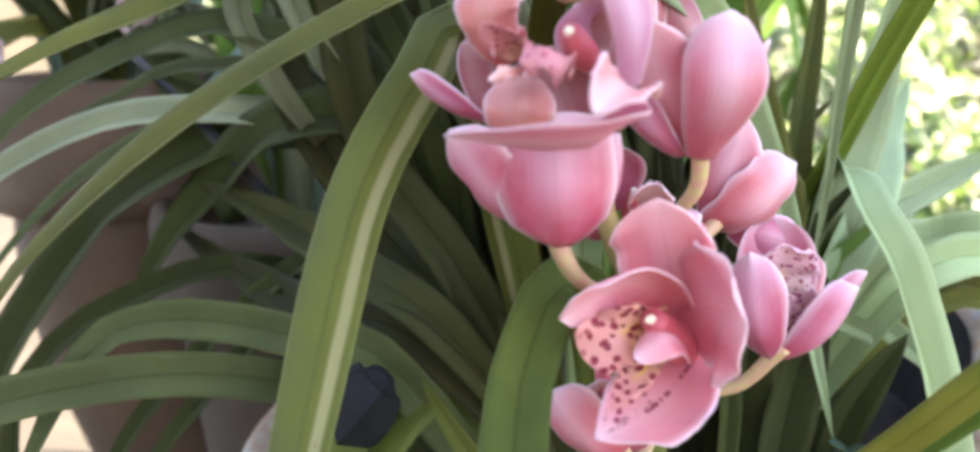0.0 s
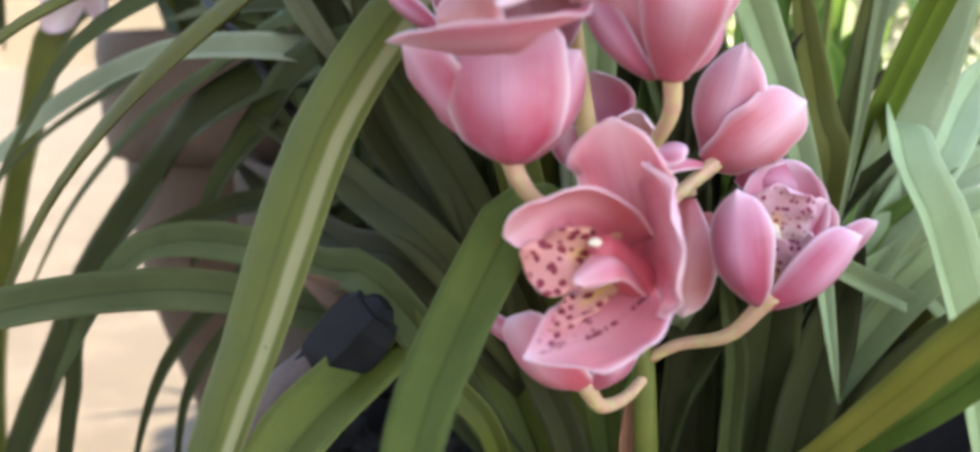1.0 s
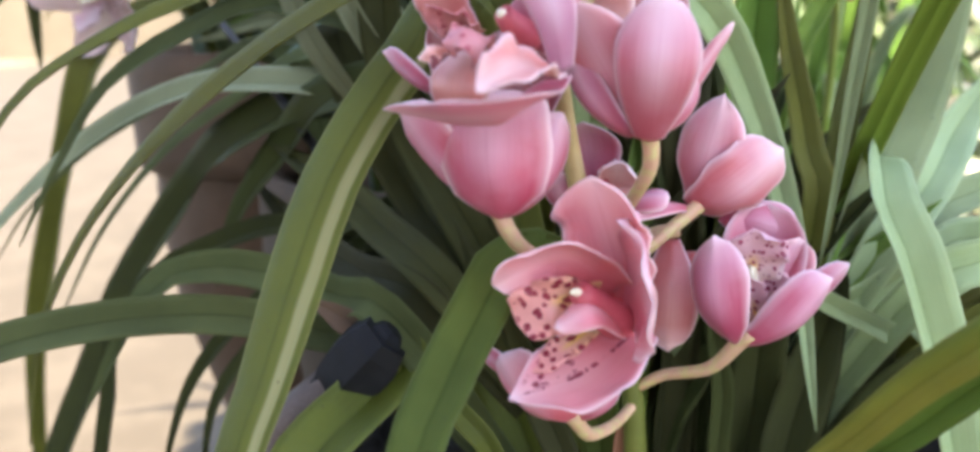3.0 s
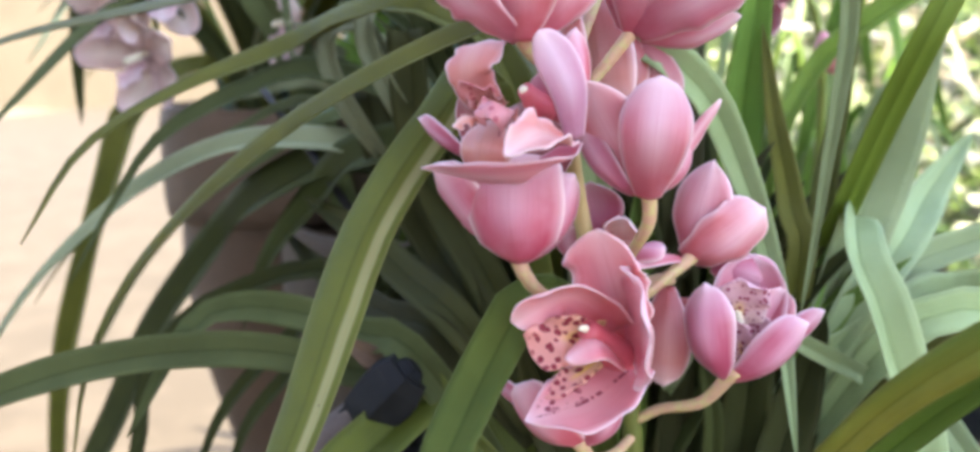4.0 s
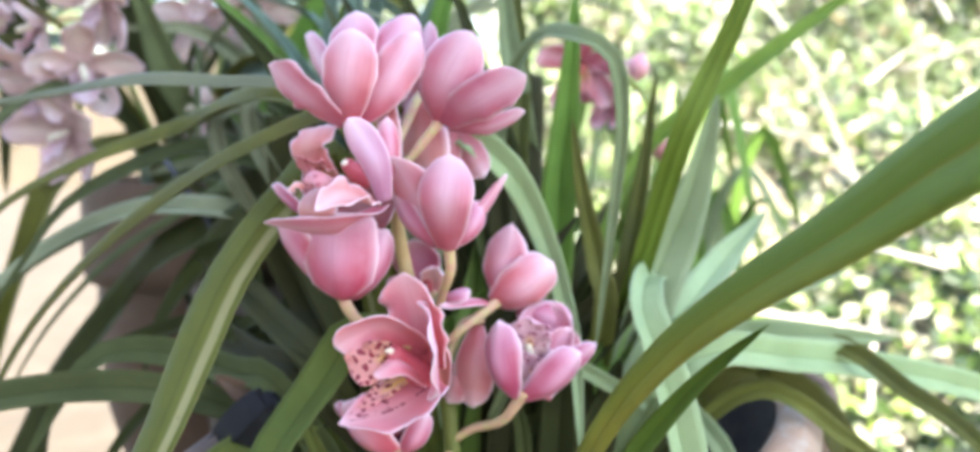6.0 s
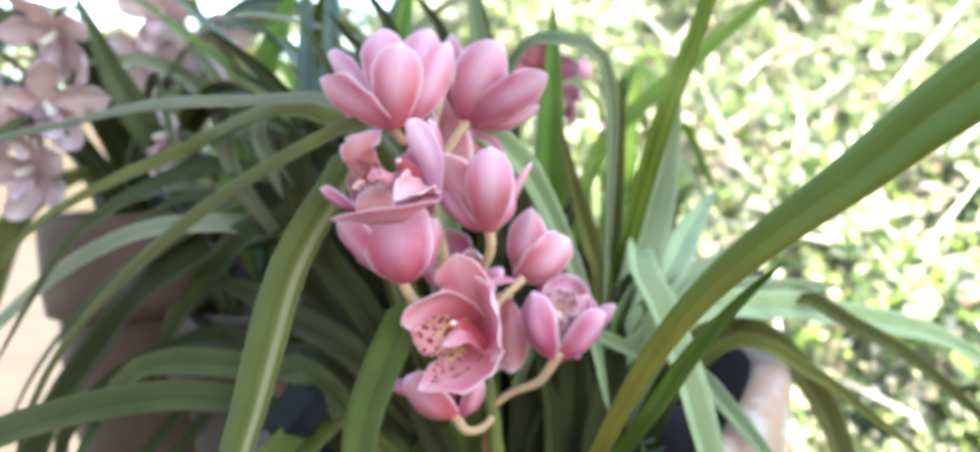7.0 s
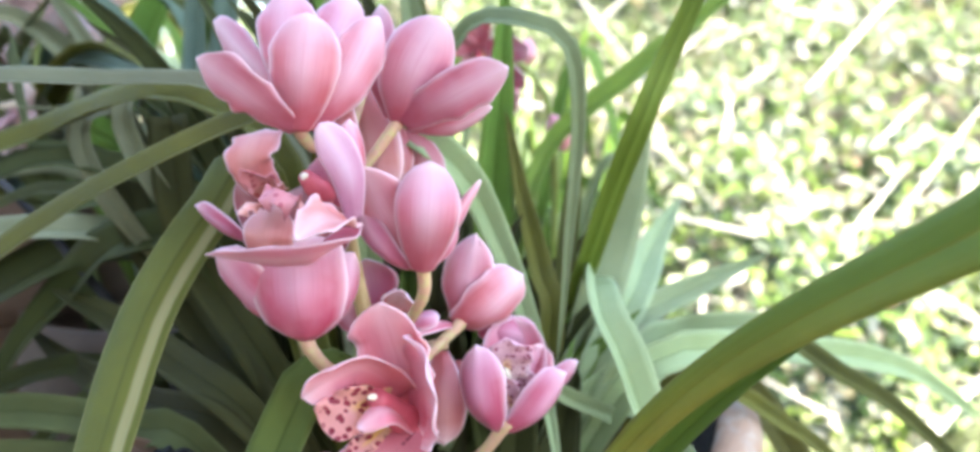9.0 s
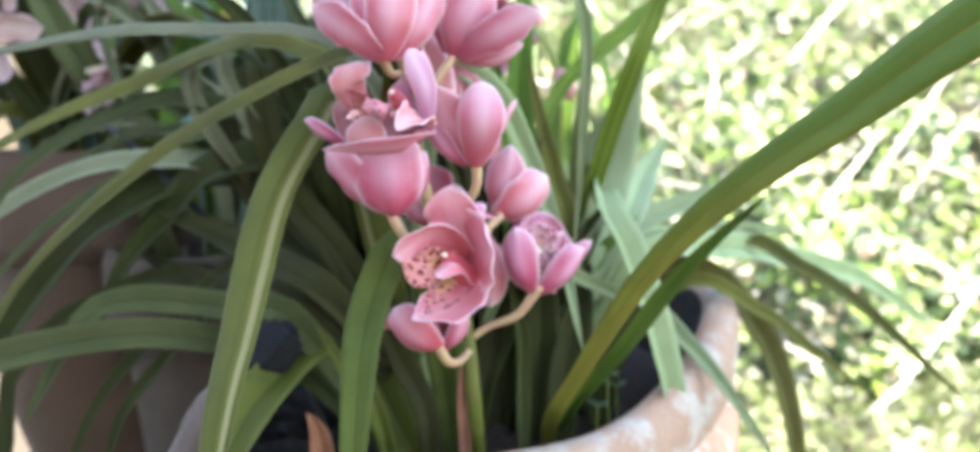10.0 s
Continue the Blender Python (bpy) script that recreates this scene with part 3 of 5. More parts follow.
soil = tagged(new("potting_soil", pot_shell("potting_soil", [(0.212, 0.462), (0.17, 0.482), (0.10, 0.492), (0.05, 0.498), (0.0, 0.50)], SOIL, 48)), "dark damp bark potting mix in the pot", "potting soil", kind="stuff")
soil.location = (*POT, 0.0)

def bark_chips():
    r = random.Random(21)
    verts, faces = [], []
    for k in range(620):
        an, rad = r.uniform(0, 6.283), 0.20 * math.sqrt(r.random())
        c = Vector((rad * math.cos(an), rad * math.sin(an), 0.476 + 0.022 * (1 - rad / 0.21) + r.uniform(0.002, 0.010)))
        m = Euler((r.uniform(-0.6, 0.6), r.uniform(-0.6, 0.6), r.uniform(0, 6))).to_matrix()
        a, b, h = r.uniform(0.005, 0.013), r.uniform(0.003, 0.007), r.uniform(0.002, 0.005)
        o = len(verts)
        verts += [c + m @ Vector((sx * a * r.uniform(0.7, 1), sy * b * r.uniform(0.7, 1), sz * h)) for sz in (-1, 1) for sx, sy in ((-1, -1), (1, -1), (1, 1), (-1, 1))]
        faces += [(o, o + 3, o + 2, o + 1), (o + 4, o + 5, o + 6, o + 7)] + [(o + i, o + (i + 1) % 4, o + 4 + (i + 1) % 4, o + 4 + i) for i in range(4)]
    me = mesh_of("bark_chips", verts, faces, SOIL)
    me.polygons.foreach_set("use_smooth", [False] * len(me.polygons))
    return me


chips = tagged(new("bark_chips", bark_chips()), "dark bark chips strewn over the potting mix", "bark chips", kind="stuff")
chips.location = (*POT, 0.0)

# ---- the orchid in it ----
orchid = thing("orchid_plant", "cymbidium orchid with pink flowers and long strap leaves in a pot", "orchid")


def leaf(points, width, mat=LEAF, **kw):
    if points[0][2] < 0.56:
        points = [(points[0][0], points[0][1], 0.485), *points[1:]]
    part("leaf", strap(points, width, mat, **kw), orchid)


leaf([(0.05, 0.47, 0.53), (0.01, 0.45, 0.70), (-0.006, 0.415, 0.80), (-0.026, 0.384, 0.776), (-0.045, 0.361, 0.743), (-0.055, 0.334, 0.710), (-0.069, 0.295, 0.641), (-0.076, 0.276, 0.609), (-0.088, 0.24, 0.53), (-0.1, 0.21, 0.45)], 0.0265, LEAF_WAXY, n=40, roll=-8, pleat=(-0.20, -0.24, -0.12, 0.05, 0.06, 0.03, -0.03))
leaf([(0.07, 0.44, 0.53), (0.055, 0.40, 0.65), (0.036, 0.350, 0.690), (0.020, 0.325, 0.664), (0.016, 0.293, 0.650), (0.014, 0.262, 0.635), (0.01, 0.22, 0.58), (0.005, 0.19, 0.52)], 0.0265, LEAF_DIMMED, fold=0.2)
leaf([(0.04, 0.47, 0.53), (0.02, 0.47, 0.70), (0.035, 0.415, 0.833), (-0.005, 0.388, 0.826), (-0.064, 0.380, 0.800), (-0.129, 0.398, 0.767), (-0.200, 0.412, 0.720), (-0.270, 0.430, 0.660), (-0.305, 0.42, 0.595), (-0.32, 0.41, 0.52)], 0.018, LEAF_OLIVE, roll=25, n=36)
leaf([(0.05, 0.48, 0.53), (0.03, 0.47, 0.76), (-0.016, 0.435, 0.841), (-0.106, 0.428, 0.851), (-0.186, 0.446, 0.854), (-0.275, 0.469, 0.845), (-0.375, 0.455, 0.826), (-0.46, 0.43, 0.79)], 0.0165, LEAF_ASH, roll=30, n=36)
leaf([(0.03, 0.45, 0.54), (-0.055, 0.425, 0.622), (-0.10, 0.445, 0.628), (-0.15, 0.460, 0.634), (-0.195, 0.45, 0.640), (-0.225, 0.43, 0.628), (-0.27, 0.41, 0.55)], 0.024, LEAF_SKY_GREY)
leaf([(0.02, 0.46, 0.54), (-0.07, 0.455, 0.585), (-0.117, 0.450, 0.601), (-0.181, 0.430, 0.616), (-0.255, 0.405, 0.614), (-0.325, 0.375, 0.598), (-0.40, 0.34, 0.565), (-0.47, 0.30, 0.52)], 0.025, LEAF_SKY_GREY, n=36)
leaf([(0.15, 0.46, 0.53), (0.151, 0.415, 0.532), (0.165, 0.374, 0.577), (0.181, 0.338, 0.622), (0.203, 0.309, 0.668), (0.229, 0.276, 0.709), (0.259, 0.239, 0.745), (0.291, 0.199, 0.778), (0.321, 0.158, 0.812), (0.360, 0.102, 0.848), (0.405, 0.040, 0.880), (0.455, -0.02, 0.900), (0.51, -0.08, 0.905)], 0.035, LEAF_BICOLOUR, roll=-10, roll_end=12, base=0.38, grow=0.667, power=2.6, n=52, pleat=(0.0, 0.03, 0.02, -0.03, 0.04, 0.05, 0.02))
leaf([(0.16, 0.48, 0.53), (0.170, 0.430, 0.535), (0.187, 0.390, 0.575), (0.205, 0.360, 0.612), (0.228, 0.334, 0.655), (0.252, 0.305, 0.693), (0.275, 0.276, 0.724)], 0.014, LEAF_FRESH, roll=-20, roll_end=10, base=0.6, grow=0.6)
leaf([(0.15, 0.52, 0.53), (0.188, 0.538, 0.647), (0.206, 0.522, 0.710), (0.221, 0.497, 0.768), (0.236, 0.468, 0.821), (0.255, 0.470, 0.866), (0.273, 0.463, 0.910), (0.31, 0.45, 1.03)], 0.018, LEAF_LIME, roll=20, pleat=(0.10, 0.0, -0.06, 0.06, 0.0, -0.05, 0.08))
leaf([(0.18, 0.56, 0.54), (0.218, 0.59, 0.64), (0.222, 0.56, 0.698), (0.213, 0.50, 0.708), (0.212, 0.466, 0.692), (0.221, 0.449, 0.671), (0.230, 0.444, 0.644), (0.240, 0.439, 0.612), (0.247, 0.434, 0.580), (0.254, 0.428, 0.54), (0.262, 0.42, 0.45)], 0.046, LEAF_PALE, n=44, fold=0.35, face=(0.35, -0.8, 0.7), base=0.02, grow=1.0)
leaf([(0.17, 0.52, 0.54), (0.210, 0.525, 0.665), (0.230, 0.548, 0.726), (0.247, 0.558, 0.772), (0.264, 0.566, 0.85)], 0.040, LEAF_PALE, face=(0.5, -0.8, 0.6))
leaf([(0.15, 0.52, 0.53), (0.180, 0.51, 0.667), (0.174, 0.52, 0.711), (0.160, 0.52, 0.772), (0.15, 0.525, 0.83)], 0.019, LEAF_OLIVE)
leaf([(0.165, 0.52, 0.53), (0.189, 0.53, 0.664), (0.197, 0.55, 0.725), (0.205, 0.56, 0.780), (0.215, 0.57, 0.87)], 0.016, LEAF)
leaf([(0.19, 0.50, 0.60), (0.222, 0.52, 0.655), (0.252, 0.56, 0.685), (0.279, 0.62, 0.71), (0.318, 0.68, 0.746)], 0.028, LEAF_PALE)
leaf([(0.19, 0.50, 0.59), (0.225, 0.53, 0.645), (0.257, 0.56, 0.667), (0.314, 0.60, 0.681), (0.385, 0.635, 0.70)], 0.022, LEAF_PALE)
leaf([(0.19, 0.50, 0.57), (0.249, 0.52, 0.648), (0.282, 0.55, 0.652), (0.322, 0.55, 0.658), (0.41, 0.57, 0.655)], 0.025, LEAF_PALE)
leaf([(0.126, 0.42, 0.51), (0.129, 0.43, 0.557), (0.130, 0.43, 0.594), (0.125, 0.43, 0.622), (0.118, 0.435, 0.66)], 0.012, LEAF_SHADE_GREEN, base=0.8)
leaf([(0.141, 0.46, 0.51), (0.148, 0.47, 0.557), (0.151, 0.47, 0.611), (0.155, 0.475, 0.68)], 0.030, LEAF_SHADE_GREEN, base=0.9)
leaf([(0.157, 0.45, 0.51), (0.168, 0.46, 0.548), (0.179, 0.47, 0.590), (0.195, 0.48, 0.65)], 0.030, LEAF_SHADE_GREEN, base=0.9)
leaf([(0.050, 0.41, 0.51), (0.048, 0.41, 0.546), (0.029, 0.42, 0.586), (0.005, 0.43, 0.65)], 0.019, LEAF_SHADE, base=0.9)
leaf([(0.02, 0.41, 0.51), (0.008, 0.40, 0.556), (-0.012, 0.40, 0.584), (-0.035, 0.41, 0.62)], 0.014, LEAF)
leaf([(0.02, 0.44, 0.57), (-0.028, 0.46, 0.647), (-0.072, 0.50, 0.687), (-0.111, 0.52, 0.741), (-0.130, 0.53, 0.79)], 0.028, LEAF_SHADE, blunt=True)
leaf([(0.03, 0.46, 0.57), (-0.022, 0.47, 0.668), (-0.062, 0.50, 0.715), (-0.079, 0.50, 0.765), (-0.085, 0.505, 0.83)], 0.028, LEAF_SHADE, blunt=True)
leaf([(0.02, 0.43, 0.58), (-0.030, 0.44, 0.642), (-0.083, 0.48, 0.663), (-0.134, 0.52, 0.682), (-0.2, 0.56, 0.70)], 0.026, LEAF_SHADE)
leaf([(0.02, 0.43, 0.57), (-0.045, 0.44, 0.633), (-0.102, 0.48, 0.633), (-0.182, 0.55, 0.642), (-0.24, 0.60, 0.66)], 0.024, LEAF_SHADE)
leaf([(0.06, 0.52, 0.53), (0.066, 0.57, 0.80), (0.047, 0.60, 0.913), (0.01, 0.60, 0.97)], 0.021, LEAF_SHADE_GREEN)
leaf([(0.04, 0.52, 0.53), (0.015, 0.57, 0.80), (-0.004, 0.60, 0.919), (-0.04, 0.62, 0.98)], 0.024, LEAF_SHADE_GREEN)
leaf([(0.08, 0.53, 0.53), (0.093, 0.61, 0.80), (0.085, 0.65, 0.921), (0.07, 0.66, 0.99)], 0.020, LEAF)
leaf([(-0.105, 0.52, 0.73), (-0.128, 0.50, 0.775), (-0.141, 0.495, 0.812), (-0.137, 0.50, 0.832), (-0.118, 0.515, 0.833), (-0.105, 0.53, 0.80)], 0.015, LEAF_ASH, n=20)
leaf([(-0.075, 0.52, 0.74), (-0.096, 0.50, 0.785), (-0.111, 0.495, 0.822), (-0.109, 0.50, 0.846), (-0.09, 0.515, 0.849), (-0.08, 0.53, 0.815)], 0.015, LEAF_ASH, n=20)
leaf([(0.09, 0.52, 0.54), (0.09, 0.53, 0.80), (0.12, 0.50, 0.884), (0.16, 0.46, 0.886), (0.186, 0.452, 0.870), (0.193, 0.457, 0.832), (0.191, 0.459, 0.791), (0.187, 0.459, 0.750), (0.183, 0.456, 0.709), (0.177, 0.455, 0.655)], 0.013, LEAF_PALE, n=44, base=0.4, grow=0.62)
leaf([(0.13, 0.53, 0.53), (0.138, 0.530, 0.697), (0.141, 0.531, 0.775), (0.147, 0.528, 0.850), (0.152, 0.525, 0.93)], 0.029, LEAF_FRESH)
leaf([(0.05, 0.47, 0.54), (0.055, 0.45, 0.75), (0.075, 0.42, 0.815), (0.095, 0.412, 0.813), (0.120, 0.430, 0.788), (0.139, 0.442, 0.747), (0.154, 0.440, 0.705), (0.165, 0.434, 0.662), (0.175, 0.40, 0.59)], 0.021, LEAF_PALE, n=40)
leaf([(0.10, 0.46, 0.60), (0.13, 0.452, 0.66), (0.165, 0.452, 0.648), (0.19, 0.455, 0.635), (0.216, 0.460, 0.621)], 0.012, LEAF_PALE, blunt=True)
leaf([(0.14, 0.52, 0.54), (0.21, 0.52, 0.61), (0.259, 0.500, 0.594), (0.277, 0.470, 0.575), (0.300, 0.430, 0.544), (0.33, 0.39, 0.49)], 0.016, LEAF_PALE)
leaf([(0.16, 0.52, 0.54), (0.24, 0.48, 0.645), (0.33, 0.52, 0.648), (0.406, 0.601, 0.622), (0.50, 0.68, 0.59), (0.60, 0.75, 0.545), (0.75, 0.84, 0.44)], 0.026, LEAF_PALE, n=36)
leaf([(0.17, 0.53, 0.54), (0.27, 0.55, 0.62), (0.33, 0.565, 0.612), (0.362, 0.57, 0.583), (0.388, 0.553, 0.535), (0.399, 0.527, 0.47), (0.405, 0.50, 0.36)], 0.026, LEAF_OLIVE)
leaf([(0.17, 0.52, 0.54), (0.29, 0.54, 0.61), (0.372, 0.536, 0.579), (0.410, 0.521, 0.548), (0.462, 0.496, 0.503)], 0.014, LEAF_OLIVE)
leaf([(0.17, 0.53, 0.55), (0.33, 0.56, 0.645), (0.42, 0.545, 0.615), (0.473, 0.526, 0.576), (0.535, 0.466, 0.503)], 0.016, LEAF)
leaf([(0.03, 0.51, 0.54), (-0.05, 0.51, 0.72), (-0.124, 0.520, 0.744), (-0.190, 0.560, 0.699), (-0.246, 0.580, 0.642), (-0.289, 0.600, 0.567)], 0.034, LEAF_SHADE_GREEN, roll=10)
leaf([(0.03, 0.52, 0.54), (-0.06, 0.54, 0.75), (-0.148, 0.550, 0.770), (-0.235, 0.580, 0.732), (-0.320, 0.600, 0.686), (-0.394, 0.600, 0.615), (-0.438, 0.580, 0.536)], 0.016, LEAF_SKY_GREY, roll=25, n=36)
leaf([(0.02, 0.53, 0.54), (-0.10, 0.56, 0.74), (-0.20, 0.58, 0.775), (-0.277, 0.600, 0.750), (-0.345, 0.620, 0.717), (-0.418, 0.620, 0.678), (-0.471, 0.600, 0.629), (-0.520, 0.600, 0.575)], 0.012, LEAF_SKY_GREY, roll=20, n=36)
leaf([(0.04, 0.44, 0.54), (-0.016, 0.454, 0.603), (-0.045, 0.431, 0.600), (-0.066, 0.392, 0.585), (-0.083, 0.347, 0.568), (-0.103, 0.314, 0.524), (-0.12, 0.285, 0.46)], 0.036, LEAF)
leaf([(0.03, 0.49, 0.54), (0.0, 0.49, 0.78), (-0.05, 0.455, 0.840), (-0.10, 0.462, 0.841), (-0.172, 0.500, 0.820), (-0.250, 0.478, 0.790), (-0.300, 0.435, 0.752), (-0.33, 0.40, 0.69)], 0.024, LEAF_OLIVE, roll=25, n=36)
leaf([(0.02, 0.50, 0.54), (-0.05, 0.52, 0.74), (-0.143, 0.500, 0.801), (-0.212, 0.500, 0.788), (-0.279, 0.490, 0.753), (-0.32, 0.48, 0.70), (-0.358, 0.47, 0.64)], 0.021, LEAF_SKY_GREY, roll=20)
leaf([(0.02, 0.51, 0.54), (-0.06, 0.54, 0.70), (-0.122, 0.55, 0.739), (-0.196, 0.542, 0.749), (-0.257, 0.533, 0.742), (-0.33, 0.515, 0.705), (-0.391, 0.467, 0.637), (-0.43, 0.43, 0.56)], 0.022, LEAF_ASH, roll=20, n=36)

leaf([(0.16, 0.52, 0.53), (0.168, 0.500, 0.602), (0.187, 0.515, 0.650), (0.209, 0.530, 0.700)], 0.020, LEAF_FRESH, roll=15, base=0.9)
leaf([(0.16, 0.52, 0.53), (0.175, 0.500, 0.599), (0.206, 0.520, 0.642), (0.237, 0.540, 0.684)], 0.024, LEAF_FRESH, roll=-10, base=0.9)
leaf([(0.16, 0.52, 0.53), (0.178, 0.490, 0.597), (0.216, 0.510, 0.629), (0.251, 0.530, 0.656)], 0.022, LEAF_PALE, roll=20, base=0.9)
leaf([(0.16, 0.52, 0.53), (0.160, 0.510, 0.603), (0.174, 0.525, 0.655), (0.182, 0.540, 0.710)], 0.016, LEAF, roll=-20, base=0.9)
leaf([(0.16, 0.52, 0.53), (0.151, 0.500, 0.593), (0.171, 0.515, 0.634), (0.202, 0.530, 0.670)], 0.018, LEAF_FRESH, roll=25, base=0.9)
leaf([(0.16, 0.52, 0.53), (0.187, 0.500, 0.584), (0.223, 0.520, 0.607), (0.263, 0.540, 0.632)], 0.020, LEAF_PALE, roll=0, base=0.9)
leaf([(0.15, 0.60, 0.53), (0.165, 0.66, 0.70), (0.197, 0.70, 0.789), (0.234, 0.70, 0.829), (0.272, 0.70, 0.857), (0.319, 0.70, 0.895), (0.372, 0.70, 0.936), (0.44, 0.70, 0.985)], 0.027, LEAF_LIME, base=0.15, grow=0.75, n=36, roll=-20)
leaf([(0.020, 0.500, 0.540), (-0.06, 0.51, 0.655), (-0.105, 0.512, 0.662), (-0.15, 0.52, 0.634), (-0.20, 0.515, 0.59), (-0.245, 0.50, 0.54), (-0.277, 0.500, 0.48), (-0.302, 0.500, 0.40)], 0.015, LEAF_SHADE_GREEN, roll=15, n=34)
leaf([(0.020, 0.500, 0.540), (-0.055, 0.505, 0.645), (-0.095, 0.51, 0.648), (-0.138, 0.51, 0.62), (-0.185, 0.505, 0.575), (-0.222, 0.49, 0.53), (-0.241, 0.490, 0.48), (-0.249, 0.490, 0.42)], 0.015, LEAF_SHADE_GREEN, roll=15, n=34)
leaf([(0.02, 0.53, 0.54), (-0.06, 0.55, 0.70), (-0.15, 0.565, 0.735), (-0.252, 0.584, 0.697), (-0.338, 0.640, 0.636), (-0.407, 0.634, 0.550), (-0.440, 0.615, 0.472), (-0.472, 0.585, 0.389), (-0.50, 0.56, 0.27), (-0.52, 0.54, 0.12)], 0.040, LEAF_SHADE_GREEN, roll=12, n=36)
leaf([(0.02, 0.52, 0.54), (-0.14, 0.55, 0.635), (-0.27, 0.54, 0.615), (-0.331, 0.522, 0.558), (-0.333, 0.508, 0.512), (-0.338, 0.490, 0.455), (-0.345, 0.47, 0.36), (-0.35, 0.46, 0.25)], 0.018, LEAF_SHADE_GREEN, roll=10, n=30)

# the crowd of leaves behind, most in colours that hold their shade
rng = random.Random(7)
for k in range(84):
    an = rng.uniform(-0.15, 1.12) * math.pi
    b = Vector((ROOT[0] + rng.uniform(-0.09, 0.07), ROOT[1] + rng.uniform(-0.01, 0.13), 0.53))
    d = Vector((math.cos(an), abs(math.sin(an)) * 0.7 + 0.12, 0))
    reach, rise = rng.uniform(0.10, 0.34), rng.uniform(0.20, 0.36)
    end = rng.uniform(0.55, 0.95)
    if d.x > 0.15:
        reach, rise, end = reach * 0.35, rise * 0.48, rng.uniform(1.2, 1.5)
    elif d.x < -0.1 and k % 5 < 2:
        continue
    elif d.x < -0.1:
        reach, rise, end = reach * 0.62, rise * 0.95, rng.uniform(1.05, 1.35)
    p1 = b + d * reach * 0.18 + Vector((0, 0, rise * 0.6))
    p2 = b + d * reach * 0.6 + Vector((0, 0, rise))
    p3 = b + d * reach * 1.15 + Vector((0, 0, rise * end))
    leaf([b, p1, p2, p3], rng.uniform(0.017, 0.027), rng.choice((LEAF_FRESH, LEAF_SHADE_GREEN, LEAF_SHADE) if d.x > 0.15 else (LEAF_SKY_GREY, LEAF_SHADE, LEAF_SKY_GREY) if b.y > 0.55 else (LEAF_SHADE_GREEN, LEAF_SHADE, LEAF_SHADE)), roll=rng.uniform(-50, 50), n=22)

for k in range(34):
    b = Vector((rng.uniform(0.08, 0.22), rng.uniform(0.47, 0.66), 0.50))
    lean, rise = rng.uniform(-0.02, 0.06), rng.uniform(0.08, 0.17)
    leaf([b, b + Vector((lean * 0.3, 0.005, rise * 0.5)), b + Vector((lean, 0.015, rise))], rng.uniform(0.018, 0.028), rng.choice((LEAF_SHADE_GREEN, LEAF_SHADE, LEAF_SHADE_GREEN)), roll=rng.uniform(-35, 35), n=16)

# flower stalk and its flowers
stalk = part("flower_stem", tube([(0.09, 0.42, 0.48), (0.087, 0.402, 0.545), (0.085, 0.4, 0.59), (0.082, 0.4, 0.625), (0.076, 0.396, 0.665), (0.062, 0.388, 0.70), (0.055, 0.382, 0.735), (0.052, 0.375, 0.765), (0.049, 0.368, 0.795), (0.045, 0.362, 0.825), (0.045, 0.365, 0.85)], [0.0064, 0.0062, 0.0056, 0.005, 0.0042, 0.003], STALK_RIPE, 12, 40, "flower_stem"), orchid, "arching flower stalk, green below and tan above")


def flower(centre, toward, petals, lip=None, stem=None, label="", size=1.0, thick=0.004, lip_skin=None, column_skin=None, skin=None, spread=()):
    """One bloom: its column with an anther cap, sepals and petals as sub-parts, a lip and the pedicel."""
    c, d = Vector(centre), Vector(toward).normalized()
    f = part("flower", tube([c - d * 0.006, c + d * 0.006, c + d * 0.02 * size + Vector((0, 0, 0.002))], [thick * 1.1, thick * 1.25, thick * 1.05, thick * 0.75], column_skin or COLUMN, 10, 10, "flower"), orchid, label)
    part("anther_cap", tube([c + d * 0.019 * size + Vector((0, 0, 0.002)), c + d * 0.022 * size + Vector((0, 0, 0.001)), c + d * 0.024 * size - Vector((0, 0, 0.001))], [0.0018, 0.0020, 0.0008], ANTHER, 8, 6, "anther_cap"), f, "cream anther cap")
    for kind, spine, widths, out, arc, mat, extra in spread:
        part(kind, petal(spine, widths, out, arc, mat, name=kind, **extra), f)
    for kind, base, tip, width, out, bulge, cup, *more in petals:
        mat = more[0] if more else PETAL
        mat = skin if skin and mat is PETAL else mat
        extra = more[1] if len(more) > 1 else {}
        part(kind, blade(base, tip, width, out, bulge, cup, mat, name=kind, **extra), f)
    for base, tip, width, out, bulge, cup in lip or []:
        part("lip", blade(base, tip, width, out, bulge, cup, lip_skin or LIP, ruffle=0.13, point=0.3, name="lip", curl=-0.1), f, "cream lip with maroon spots")
    if stem:
        stem = [*stem, tuple(Vector(stem[-1]) + (Vector(stem[-1]) - Vector(stem[-2])) * 0.4)]
        part("pedicel", tube(stem, [0.0028, 0.003, 0.0034, 0.0042], PEDICEL, 10, 14, "pedicel"), f, "tan curved pedicel")
    return f


